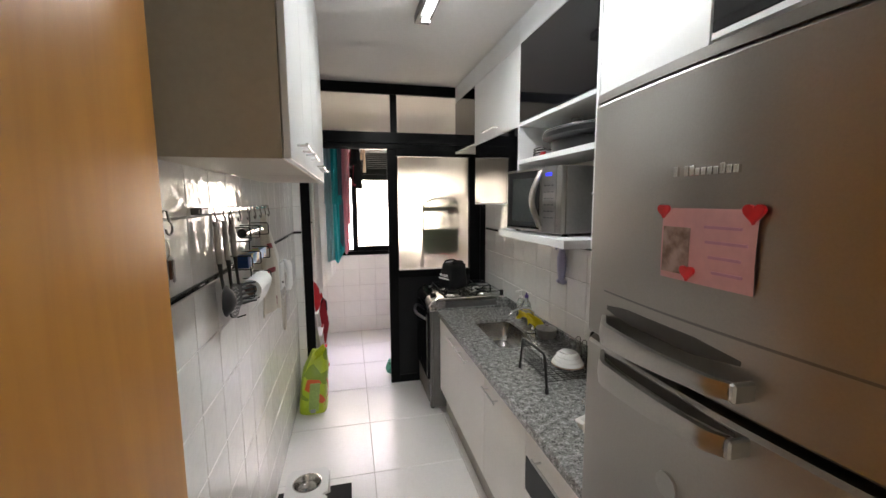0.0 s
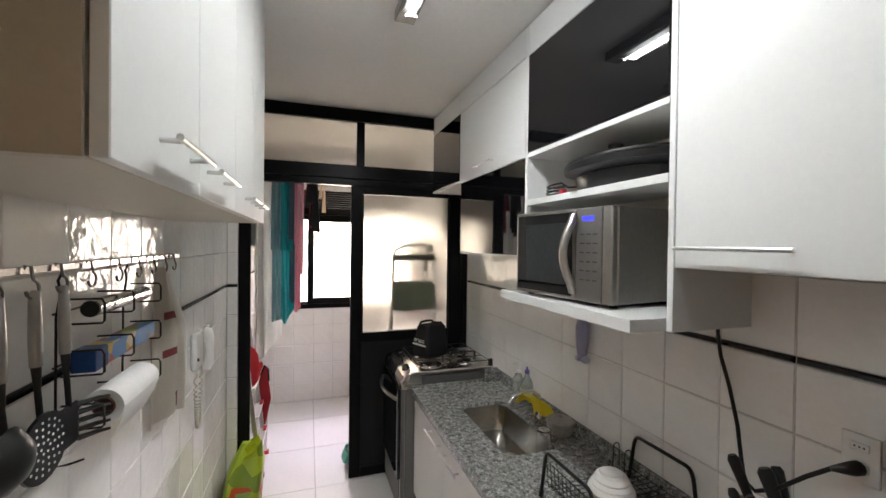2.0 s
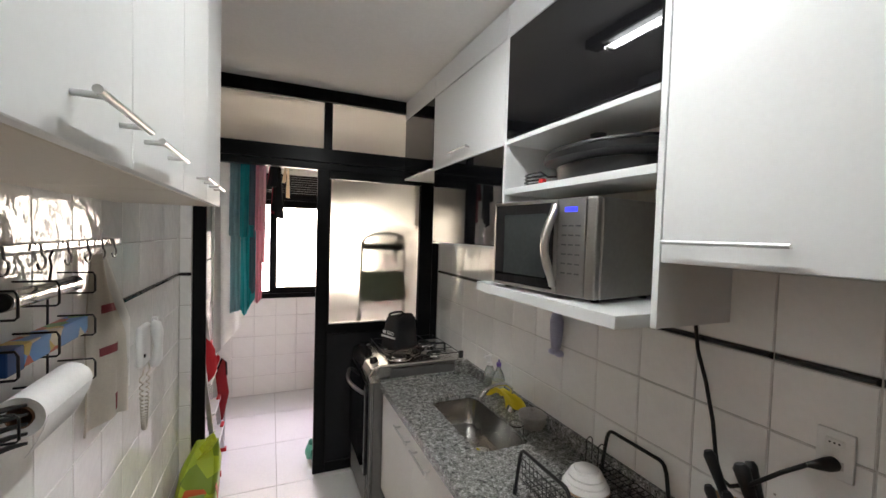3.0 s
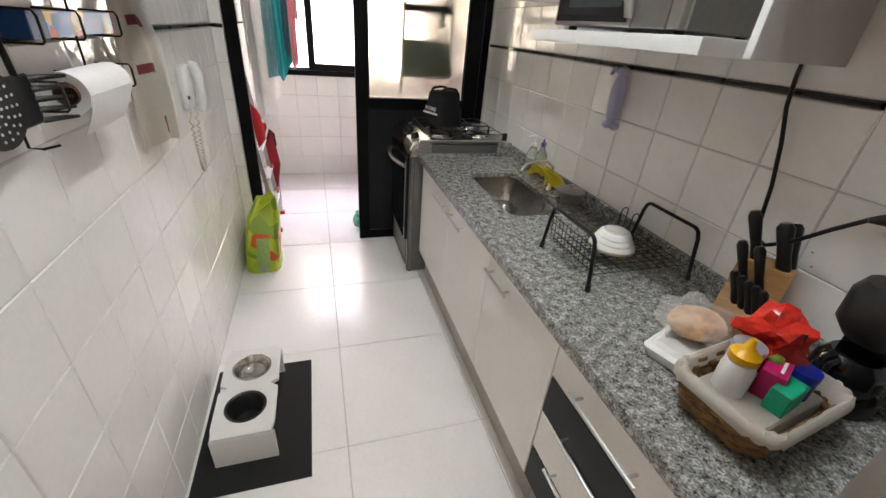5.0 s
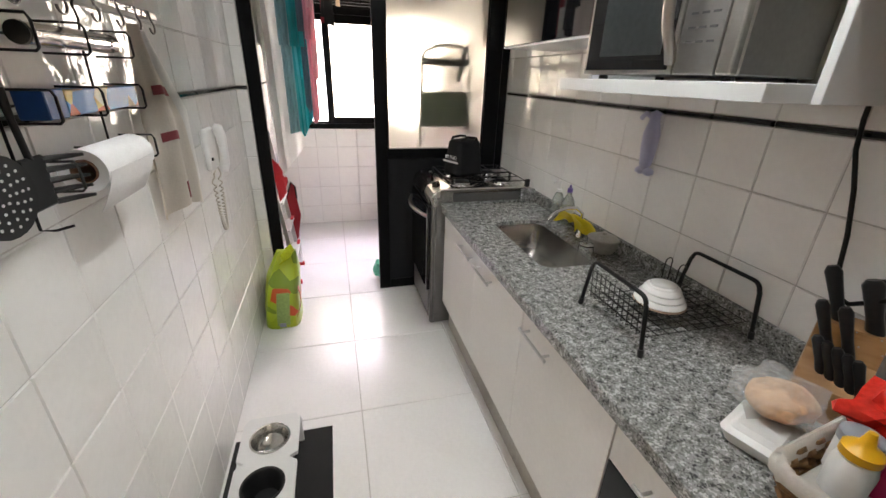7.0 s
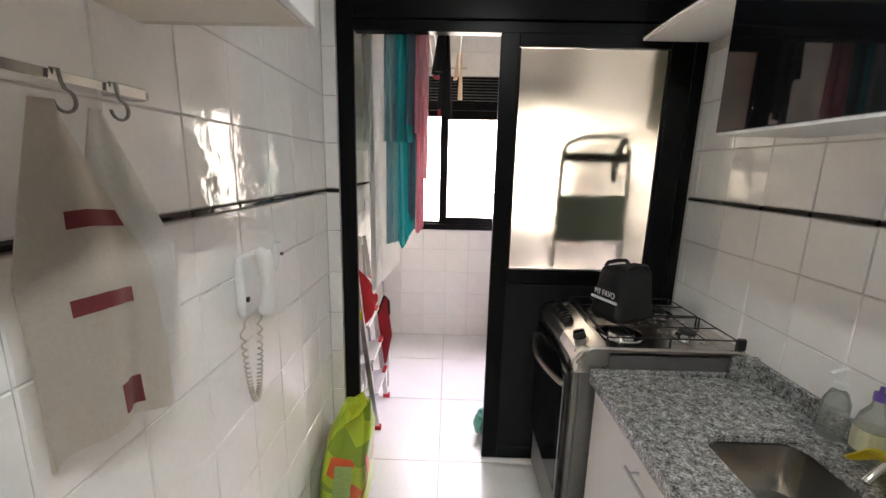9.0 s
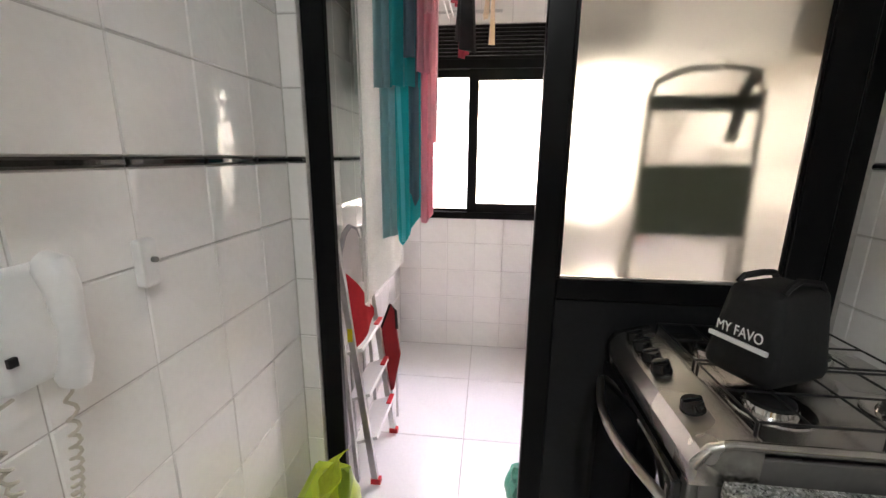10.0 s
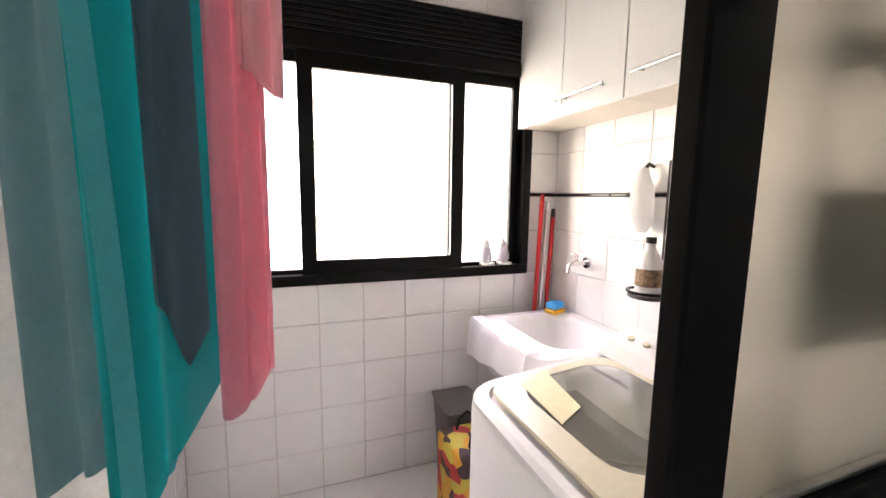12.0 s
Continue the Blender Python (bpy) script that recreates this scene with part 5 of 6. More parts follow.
part("core", rings(B(), [rg(3.568, R0 - 0.0005), rg(3.566, R0 - 0.003), rg(3.802, R0 - 0.003), rg(3.802, R0 - 0.0005)], cap=False), CARD, t, "brown cardboard core", smooth=40)
part("loose_end", sheet(lambda u, v: (0.066 + 0.0435 - 0.018 * v - 0.02 * v * v, 3.572 + 0.22 * u, 1.385 - 0.085 * v), 8, 6, 0.001), PAPER, t, smooth=60)
WARP[0] = Matrix.Translation((XW, 0.09, 0))
t = thing("apron", (0.03, 3.99, 1.69), "off-white kitchen apron with dark red patches, hung on a hook", "apron")
af = lambda u, v: (0.022 + 0.045 * u * min(1, v * 2) + 0.014 * math.sin(u * 12 + v * 3) * v + 0.02 * (1 - abs(2 * u - 1)), 3.985 + (u - 0.5) * (0.03 + 0.16 * min(1, v * 2.2)) + 0.02 * v, 1.69 - 0.52 * v - 0.03 * v * abs(2 * u - 1))
part("fabric", sheet(af, 20, 24, 0.005), cloth("apron_linen", (0.62, 0.58, 0.52)), t, smooth=60)
for v0, v1, u0, u1 in ((0.30, 0.35, 0.35, 0.95), (0.55, 0.60, 0.3, 0.8), (0.86, 0.96, 0.45, 0.75)):
    part("patch", sheet(lambda u, v: Vector(af(u0 + (u1 - u0) * u, v0 + (v1 - v0) * v)) + Vector((0.004, 0, 0)), 8, 3, 0.002), cloth("dark_red_fabric", (0.28, 0.06, 0.07)), t, "dark red patch", smooth=60)
part("tie", tube(B(), [(0.05, 4.07, 1.24), (0.052, 4.085, 1.215), (0.048, 4.08, 1.18)], 0.004, 6), BLACKC, t)
t = thing("white_towel", (0.025, 4.08, 1.69), "plain white kitchen towel hung beside the apron", "towel")
part("fabric", sheet(lambda u, v: (0.015 + 0.055 * u * min(1, v * 2) + 0.008 * math.sin(u * 10) * v, 4.085 + (u - 0.5) * (0.02 + 0.13 * min(1, v * 2)), 1.69 - 0.48 * v), 14, 16, 0.004), cloth("white_kitchen_cloth", (0.70, 0.69, 0.67)), t, smooth=60)
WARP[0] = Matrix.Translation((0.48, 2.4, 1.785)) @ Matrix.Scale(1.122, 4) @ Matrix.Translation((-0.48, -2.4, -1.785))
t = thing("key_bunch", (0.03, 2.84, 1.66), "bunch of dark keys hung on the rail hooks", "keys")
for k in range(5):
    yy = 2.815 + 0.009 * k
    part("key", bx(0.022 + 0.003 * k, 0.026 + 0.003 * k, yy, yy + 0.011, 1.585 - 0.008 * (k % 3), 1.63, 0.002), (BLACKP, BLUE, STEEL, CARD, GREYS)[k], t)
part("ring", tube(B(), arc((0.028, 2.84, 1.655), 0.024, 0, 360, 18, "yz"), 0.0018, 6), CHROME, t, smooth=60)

WARP[0] = Matrix.Translation((XW, 0.04, -0.02))
ph = thing("intercom_phone", (0.02, 4.6, 1.27), "white wall intercom phone with a coiled cord", "intercom phone")
part("base", bx(0.0, 0.028, 4.535, 4.665, 1.185, 1.365, 0.012, 3), PLW, ph, smooth=40)
bm = B()
tube(bm, [(0.045, 4.60, 1.372), (0.058, 4.60, 1.365), (0.068, 4.60, 1.33), (0.070, 4.60, 1.27), (0.066, 4.60, 1.215), (0.055, 4.60, 1.188), (0.042, 4.60, 1.185)], [0.016, 0.024, 0.022, 0.017, 0.021, 0.023, 0.015], 12)
part("handset", bm, PLW, ph, "white handset", smooth=50)
cp = [(0.035, 4.535, 1.19)]
for k in range(0, 260):
    f = k / 259
    a = k * 1.05
    yy = 4.505 + 0.105 * f
    zz = 1.185 - 0.275 * math.sin(math.pi * f) ** 0.6 if 0.0 < f < 1 else 1.185
    cp.append((0.03 + 0.007 * math.cos(a), yy + 0.007 * math.sin(a), zz))
part("coiled_cord", tube(B(), cp, 0.0030, 5), mat("cord_plastic", (0.55, 0.52, 0.44), 0.4), ph, "coiled cream cord", smooth=60)
part("hook_button", bx(0.029, 0.036, 4.54, 4.552, 1.232, 1.246, 0.001), BLACKP, ph)
t = thing("bell_push", (0.0, 4.805, 1.3), "small white wall button box on the tiles", "bell push")
part("case", bx(0.0, 0.022, 4.785, 4.825, 1.265, 1.36, 0.006, 2), PLW, t)
part("button", tube(B(), [(0.022, 4.81, 1.318), (0.03, 4.81, 1.318)], 0.006, 10), GREYS, t)

WARP[0] = None
# ---- floor things ----
mt = thing("rubber_mat", (0.19, 3.83, 0.0), "black rectangular rubber mat on the tiled floor", "mat")
part("mat", bx(-0.045, 0.385, 3.515, 4.155, 0.0005, 0.005, 0.002), MATTE, mt)
bs = thing("pet_bowl_stand", (0.15, 3.84, 0.0055), "white wooden pet bowl stand holding two bowls, on the mat", "pet feeder")
BX0, BX1, BY0, BY1, BZ = 0.028, 0.258, 3.632, 4.108, 0.168


def stand_top(bm):
    cx = (BX0 + BX1) / 2
    ym = 3.878
    for y0, y1, cy in ((BY0, ym, 3.768), (ym, BY1, 3.985)):
        n = 24
        inn, out = [], []
        for i in range(n):
            a = 2 * math.pi * (i + 0.5) / n
            inn.append((cx + 0.072 * math.cos(a), cy + 0.072 * math.sin(a)))
            k = 1 / max(abs(math.cos(a)) / ((BX1 - BX0) / 2), abs(math.sin(a)) / (((y1 - cy) if math.sin(a) > 0 else (cy - y0))))
            out.append((cx + k * math.cos(a), cy + k * math.sin(a)))
        z0, z1 = BZ - 0.016, BZ
        rings(bm, [[(x, y, z1) for x, y in out], [(x, y, z1) for x, y in inn], [(x, y, z0) for x, y in inn], [(x, y, z0) for x, y in out], [(x, y, z1) for x, y in out]], cap=False)
    bmesh.ops.remove_doubles(bm, verts=bm.verts, dist=0.0003)
    return bm


part("top_board", stand_top(B()), WHITE, bs)
part("end_board", bx(BX0, BX1, BY0, BY0 + 0.016, 0.0055, BZ - 0.0165), WHITE, bs)
part("end_board", bx(BX0, BX1, BY1 - 0.016, BY1, 0.0055, BZ - 0.0165), WHITE, bs)
part("back_board", bx(BX0, BX0 + 0.014, BY0 + 0.0165, BY1 - 0.0165, 0.06, BZ - 0.0165), WHITE, bs)
for nm, lb, cy, m in (("metal_bowl", "polished steel pet bowl set in the white stand", 3.985, SINKM), ("dark_bowl", "dark empty pet bowl set in the white stand", 3.768, BLACKP)):
    t = thing(nm, (0.143, cy, BZ - 0.05), lb, "pet bowl", group="pet bowls")
    part("bowl", lathe(B(), [(0.079, 0.052), (0.081, 0.055), (0.074, 0.056), (0.068, 0.05), (0.062, 0.02), (0.05, 0.006), (0.0, 0.004), (0.0, 0.0), (0.055, 0.001), (0.066, 0.02), (0.0705, 0.05)] if m is SINKM else
                        [(0.079, 0.052), (0.080, 0.054), (0.074, 0.055), (0.068, 0.05), (0.062, -0.01), (0.05, -0.03), (0.0, -0.032), (0.0, -0.036), (0.055, -0.034), (0.066, -0.01), (0.0705, 0.05)], (0.143, cy, BZ - 0.052), 28, cap=False), m, t, smooth=50)

fb = thing("dog_food_bag", (0.11, 5.18, 0.0), "half-empty shiny green dog food bag folded at the top", "pet food bag")


def bag_surface(bm):
    loops = []
    for k in range(15):
        f = k / 14
        z = 0.49 * f
        hx = 0.115 * (1 - 0.12 * f) * (1 if f < 0.7 else 1 - (f - 0.7) * 1.4)
        hy = 0.15 * (1 + 0.1 * math.sin(f * 3)) * (1 if f < 0.55 else max(0.12, 1 - (f - 0.55) * 2.0))
        cx, cy = 0.075 + 0.06 * f * f, 5.215 + 0.03 * f
        lp = []
        for i in range(28):
            a = 2 * math.pi * i / 28
            c, s = math.cos(a), math.sin(a)
            q = (abs(c) ** 4 + abs(s) ** 4) ** -0.25
            w = 1 + 0.05 * noise.noise(Vector((c * 2, s * 2, z * 14)))
            x = cx + hx * c * q * w
            y = cy + hy * s * q * w
            lp.append((max(XW + 0.006, x), y, z + 0.02 * f * noise.noise(Vector((c * 3, s * 3, 4)))))
        loops.append(lp)
    return rings(bm, loops)


part("bag", bag_surface(B()), BAGM, fb, smooth=40)
part("front_label", sheet(lambda u, v: (0.045 + 0.08 * u + 0.02 * v, 5.056 - 0.012 * math.sin(math.pi * v) + 0.0 * u, 0.03 + 0.24 * v), 6, 8, 0.002), mat("pale_green_print", (0.30, 0.42, 0.12), 0.35, var=0.1), fb, "pale green printed panel", smooth=60)
part("bar_code", bx(0.06, 0.10, 5.046, 5.049, 0.02, 0.05, 0), GREYL, fb)
part("side_stripe", sheet(lambda u, v: (0.150 + 0.055 * math.sin(math.pi * v * 0.7), 5.09 + 0.05 * u, 0.02 + 0.26 * v), 4, 8, 0.002), mat("orange_red_print", (0.60, 0.10, 0.02), 0.3), fb, "orange-red printed stripe", smooth=60)
part("folded_top", sheet(lambda u, v: (0.10 + 0.075 * v + 0.02 * math.sin(6 * u), 5.10 + 0.20 * u, 0.45 + 0.085 * v * (0.6 + 0.4 * math.sin(3 * u)) + 0.01 * math.sin(14 * u)), 12, 6, 0.003), mat("lime_film", (0.42, 0.52, 0.02), 0.25, var=0.1, bump=0.6, bscale=30), fb, "lime green folded top", smooth=60)

# ---- laundry ----
XL2 = 1.84
ar = thing("clothes_airer", (0.35, 6.3, 2.4), "ceiling clothes airer of white rods on cords", "clothes airer")
LX = (0.035, 0.125, 0.20, 0.245, 0.318, 0.352, 0.398, 0.435, 0.492, 0.60)
LZ = 2.395
for x in LX:
    part("rod", tube(B(), [(x, 5.56, LZ), (x, 7.05, LZ)], 0.005, 8), PLW, ar, smooth=50)
for y in (5.66, 7.0):
    part("cross_bar", bx(0.03, 0.67, y - 0.01, y + 0.01, LZ + 0.006, LZ + 0.022, 0.002), ALU, ar)
    for x in (0.06, 0.64):
        part("cord", tube(B(), [(x, y, LZ + 0.023), (x, y, H - 0.001)], 0.0018, 5), PLW, ar)


def towel(name, label, m, x, y0, y1, zb, zb2=None, amp=0.012, w=5.0, seed=0.0, point=0.0, cat="towel", spread=0.0, back=0.35, lean=0.0, apex=None, skew=0.0, fall=0.55):
    """Hung over a rod: a long front fall and a shorter back fall. point: how far the bottom corner at y0 hangs lower."""
    zb2 = zb if zb2 is None else zb2
    t = thing(name, (x, (y0 + y1) / 2, LZ), label, cat, group="hung laundry")

    def f(u, v):
        s = v
        if s < back:
            k = 1 - s / back
            z = LZ + 0.006 - k * (LZ - zb) * fall
            xx = x - 0.012 - 0.012 * k
        else:
            k = (s - back) / (1 - back)
            z = LZ + 0.006 - k * (LZ - (zb + ((zb2 - zb) * u if apex is None else (zb2 - zb) * abs(u - apex) / max(apex, 1 - apex))))
            xx = x + 0.010 + spread * k
        gat = 1 - 0.25 * k * point
        y = y0 + (y1 - y0) * (0.5 + (u - 0.5) * gat) + lean * k
        xx += amp * (0.3 + k) * math.sin(w * 6.28 * u + seed + 0.6 * k) + amp * 0.5 * k * math.sin(2.3 * w * u + seed * 2)
        if abs(skew) > abs(y1 - y0):
            y += (xx - x) * 1.6
            xx = x + 0.15 * (xx - x)
        return (xx + skew * (u - 0.5), y, z)
    part("cloth", sheet(f, 44, 34, 0.004), m, t, smooth=60)
    return t


towel("hung_towel", "long white bath towel hung from the airer", WHITET, 0.118, 5.585, 5.83, 0.95, 0.80, 0.009, 1.5, 0.5, skew=-0.05, fall=0.08)
towel("hung_towel", "broad white towel hung from the airer", WHITET, 0.205, 5.655, 5.72, 0.90, 1.07, 0.007, 1.4, 1.5, skew=0.15, fall=0.08)
# Unseen towel added behind the rest, stopping the window's mirror image on the wall.
towel("hung_towel", "unseen white bath towel behind the others, added to block window glare", WHITET, 0.190, 5.80, 6.36, 1.10, 1.12, 0.010, 2.4, 0.8)
towel("hung_towel", "grey-blue towel hung between the white and teal towels", GREYT, 0.254, 5.645, 5.660, 1.18, 1.20, 0.006, 2.9, 2.0, skew=0.086)
t = towel("hung_towel", "teal bath towel hung from the airer", TEAL, 0.326, 5.580, 5.600, 1.17, 1.30, 0.0095, 2.2, 1.0, apex=0.30, skew=0.098)
# Paler strip painted in for the highlight along the towel's fold.
part("fold_highlight", sheet(lambda u, v: (0.287 + 0.014 * u + 0.020 * v + 0.003 * math.sin(9 * v), 5.566 + 0.004 * u, LZ - 0.01 - (LZ - 1.205) * v), 3, 24, 0.006), TEALB, t, "pale teal strip painted for the highlight along a fold", smooth=60)
towel("hung_towel", "slate blue cloth hung from the airer", NAVY, 0.352, 5.556, 5.562, 1.32, 1.37, 0.003, 1.0, 0.0, skew=0.032, apex=0.65)
towel("hung_towel", "pink towel hung from the airer", PINKT, 0.394, 5.590, 5.610, 1.25, 1.29, 0.007, 2.1, 2.4, skew=0.040, apex=0.3)
# Towel added by the wall to keep window glare off its tiles.
towel("hung_towel", "pale grey towel on the airer near the wall, added to block window glare", PALET, 0.045, 5.93, 6.75, 1.22, 1.25, 0.010, 2.0, 0.3)
towel("hung_cloth", "pale pink cloth hung from the airer", PINKL, 0.416, 5.57, 5.58, 1.56, 1.53, 0.006, 1.6, 0.4, cat="cloth", skew=0.036)
towel("hung_cloth", "black garment hung from the airer", BLACKC, 0.505, 5.68, 5.84, 1.85, 1.94, 0.024, 2.0, 0.4, point=0.8, cat="garment")
towel("hung_cloth", "beige sock-like cloth hung from the airer", BEIGE, 0.60, 6.46, 6.56, 2.07, 2.10, 0.01, 1.5, 1.4, point=0.5, cat="cloth")
towel("hung_cloth", "dark red lace garment hung from the airer", REDL, 0.485, 5.98, 6.10, 1.90, 1.96, 0.014, 2.0, 2.0, point=0.8, cat="garment")

ld = thing("step_ladder", (0.08, 5.9, 0.0), "folded aluminium step ladder with red fabric over it", "step ladder")
for y in (5.70, 6.06):
    part("rail", extr(B(), [(0.125, 0.0), (0.155, 0.0), (0.015, 1.16), (-0.01, 1.16)], "y", y - 0.012, y + 0.012), ALU, ld)
    part("foot", bx(0.118, 0.165, y - 0.016, y + 0.016, 0.0, 0.03, 0.003), REDP, ld)
    part("rear_rail", extr(B(), [(0.045, 0.0), (0.062, 0.0), (0.0, 1.1), (-0.017, 1.1)], "y", y - 0.01, y + 0.01), ALU, ld)
for z in (0.20, 0.42, 0.64, 0.86):
    xx = 0.14 - 0.122 * z
    part("tread", extr(B(), [(xx - 0.075, z), (xx - 0.07, z - 0.014), (xx + 0.036, z + 0.026), (xx + 0.030, z + 0.040)], "y", 5.713, 6.047), PLW, ld, "white step tread")
    part("tread_edge", bx(xx + 0.012, xx + 0.036, 5.96, 6.047, z + 0.041, z + 0.049, 0.002), REDP, ld, "red rubber step edge")
part("yellow_sticker", bx(0.040, 0.062, 5.684, 5.687, 0.72, 0.78, 0), mat("yellow_sticker", (0.7, 0.6, 0.02), 0.4), ld)
ib = thing("ironing_board", (0.0, 5.86, 0.0), "pale ironing board with a rounded end standing against the laundry wall", "ironing board")
IBP = [(5.79, 0.12), (6.12, 0.12), (6.12, 0.95), (6.09, 1.08), (6.03, 1.15), (5.955, 1.175), (5.88, 1.15), (5.82, 1.08), (5.79, 0.95)]
part("board", extr(B(), IBP, "x", -0.040, -0.018), cloth("pale_board_cover", (0.62, 0.60, 0.60)), ib, "pale padded board cover")
part("edge_piping", tube(B(), [(-0.029, a, b) for a, b in IBP[2:] + [IBP[0]]], 0.013, 6), mat("grey_edge", (0.35, 0.35, 0.37), 0.7), ib, "grey edge piping", smooth=50)
for y in (5.86, 6.05):
    part("leg", tube(B(), [(-0.012, y, 0.7), (-0.005, y, 0.01)], 0.010, 8), ALU, ib)
t = thing("red_cloth", (0.08, 5.8, 0.7), "bright red cloth hung on the step ladder", "cloth")
part("cloth", sheet(lambda u, v: (0.045 + 0.012 * math.sin(5 * u) + 0.11 * u + 0.035 * v * (1 - u), 5.682 + 0.06 * u, 1.03 - 0.17 * u - 0.33 * v * (1 - 0.9 * u)), 14, 12, 0.004), mat("red_cloth", (0.55, 0.02, 0.03), 0.7), t, smooth=60)
t = thing("ironing_sleeve_board", (0.14, 6.2, 0.3), "dark red fabric-covered folding board leaning on the ladder", "folding board")
BO = [(0.075, 0.60), (0.125, 0.735), (0.15, 0.70), (0.155, 0.60), (0.175, 0.45), (0.135, 0.24), (0.105, 0.22)]
part("board", extr(B(), BO, "y", 6.10, 6.118), REDB, t)
part("edge_band", tube(B(), [(BO[0][0], 6.108, BO[0][1]), (BO[1][0], 6.108, BO[1][1]), (BO[2][0], 6.108, BO[2][1]), (BO[3][0], 6.108, BO[3][1])], 0.010, 6), BLACKC, t)
part("leg", tube(B(), [(0.12, 6.109, 0.26), (0.12, 6.109, 0.0)], 0.007, 8), ALU, t)
part("leg", tube(B(), [(0.15, 6.124, 0.45), (0.13, 6.20, 0.0)], 0.007, 8), ALU, t)

WARP[0] = Matrix.Translation((-0.06, -0.085, 0.01))
ss = thing("step_stool", (1.33, 5.72, 0.0), "white steel folding step stool with grey-green steps", "step stool")
for x in (1.165, 1.535):
    part("leg", tube(B(), [(x, 5.66, 0.0), (x + (0.0), 5.66, 0.95), (x + (0.015 if x < 1.3 else -0.015), 5.67, 1.70)], 0.011, 8), PLW, ss, smooth=50)
    part("rear_leg", tube(B(), [(x, 5.78, 0.0), (x, 5.72, 1.2)], 0.009, 8), PLW, ss, smooth=50)
part("top_bar", tube(B(), [(1.18, 5.67, 1.68), (1.20, 5.67, 1.73), (1.28, 5.67, 1.765), (1.42, 5.67, 1.775), (1.50, 5.67, 1.75), (1.52, 5.67, 1.68)], 0.011, 8), PLW, ss, smooth=50)
part("top_step", bx(1.185, 1.515, 5.66, 5.70, 1.64, 1.69, 0.006), mat("dark_green_plastic", (0.06, 0.08, 0.08), 0.5), ss)
part("seat_panel", bx(1.18, 1.52, 5.655, 5.70, 1.235, 1.475, 0.006), mat("grey_green_plastic", (0.27, 0.34, 0.29), 0.5), ss, "grey-green step panel")
part("step_panel", bx(1.18, 1.52, 5.655, 5.70, 0.70, 0.90, 0.006), mat("grey_green_plastic", (0.27, 0.34, 0.29), 0.5), ss, "grey-green step panel")
part("strap", tube(B(), [(1.49, 5.67, 1.76), (1.46, 5.66, 1.70), (1.44, 5.66, 1.55)], 0.018, 8), mat("dark_strap", (0.05, 0.06, 0.06), 0.7), ss)
WARP[0] = None
t = thing("green_bag", (0.80, 5.66, 0.0), "crumpled green plastic bag on the floor behind the door", "plastic bag")
part("film", blob(B(), (0.80, 5.68, 0.085), 0.055, 0.07, 0.085, 0.4, 2.0), GREENF, t, smooth=35)

wm = thing("washing_machine", (1.18, 5.94, 0.0), "white top-loading washing machine with a cream lid and clear window", "washing machine")
WXa, WXb, WYa, WYb = 0.90, 1.52, 5.63, 6.25
part("body", rings(B(), [rrect(WXa + 0.01, WXb, WYa, WYb - 0.01, 0.04, 0.03), rrect(WXa, WXb, WYa, WYb, 0.05, 0.10), rrect(WXa, WXb, WYa, WYb, 0.05, 0.86), rrect(WXa + 0.004, WXb - 0.004, WYa + 0.004, WYb - 0.004, 0.05, 0.875)]), PLW, wm, smooth=40)
zf = lambda x: 0.885 + 0.10 * (x - WXa)


def sl(loop, dz):
    return [(x, y, zf(x) + dz) for x, y, _ in loop]


part("top_rim", rings(B(), [[(x, y, 0.8755) for x, y, _ in rrect(WXa - 0.004, WXb, WYa - 0.004, WYb + 0.004, 0.07, 0)], sl(rrect(WXa - 0.008, WXb, WYa - 0.006, WYb + 0.006, 0.09, 0), 0.012), sl(rrect(WXa + 0.004, WXb - 0.008, WYa + 0.006, WYb - 0.006, 0.08, 0), 0.024),
                            sl(rrect(WXa + 0.03, WXb - 0.03, WYa + 0.03, WYb - 0.03, 0.07, 0), 0.020), sl(rrect(WXa + 0.04, WXb - 0.04, WYa + 0.04, WYb - 0.04, 0.06, 0), 0.004)]), PLW, wm, "white rounded top rim", smooth=40)
part("lid", rings(B(), [sl(rrect(WXa + 0.042, WXb - 0.16, WYa + 0.042, WYb - 0.042, 0.06, 0), 0.0245), sl(rrect(WXa + 0.044, WXb - 0.162, WYa + 0.044, WYb - 0.044, 0.06, 0), 0.034), sl(rrect(WXa + 0.11, WXb - 0.185, WYa + 0.10, WYb - 0.08, 0.10, 0), 0.036)][::-1] + [], cap=False), CREAM, wm, "cream lid frame", smooth=40)
part("lid_window", rings(B(), [sl(rrect(WXa + 0.108, WXb - 0.183, WYa + 0.098, WYb - 0.078, 0.10, 0), 0.032), sl(rrect(WXa + 0.11, WXb - 0.185, WYa + 0.10, WYb - 0.08, 0.10, 0), 0.0355)]), mat("smoky_window", (0.62, 0.63, 0.58), 0.03, var=0.0, trans=0.92, rvar=0.0), wm, "smoky clear lid window", smooth=40)
# Flat dark disc colours in the shade of a drum opening not modelled.
part("drum_opening_shade", lathe(B(), [(0.17, 0.0), (0.165, 0.002), (0.0, 0.001)], (WXa + 0.27, (WYa + WYb) / 2, 0.915), 28), mat("drum_shade_paint", (0.10, 0.10, 0.10), 0.4), wm)
part("instruction_label", rings(B(), [[(x, y, zf(x) + 0.0365 + k) for x, y in ((WXa + 0.13, WYb - 0.085), (WXa + 0.235, WYb - 0.055), (WXa + 0.20, WYb - 0.26), (WXa + 0.115, WYb - 0.30))] for k in (0, 0.001)]), mat("yellowed_label", (0.74, 0.66, 0.40), 0.5), wm, "yellowed instruction label")
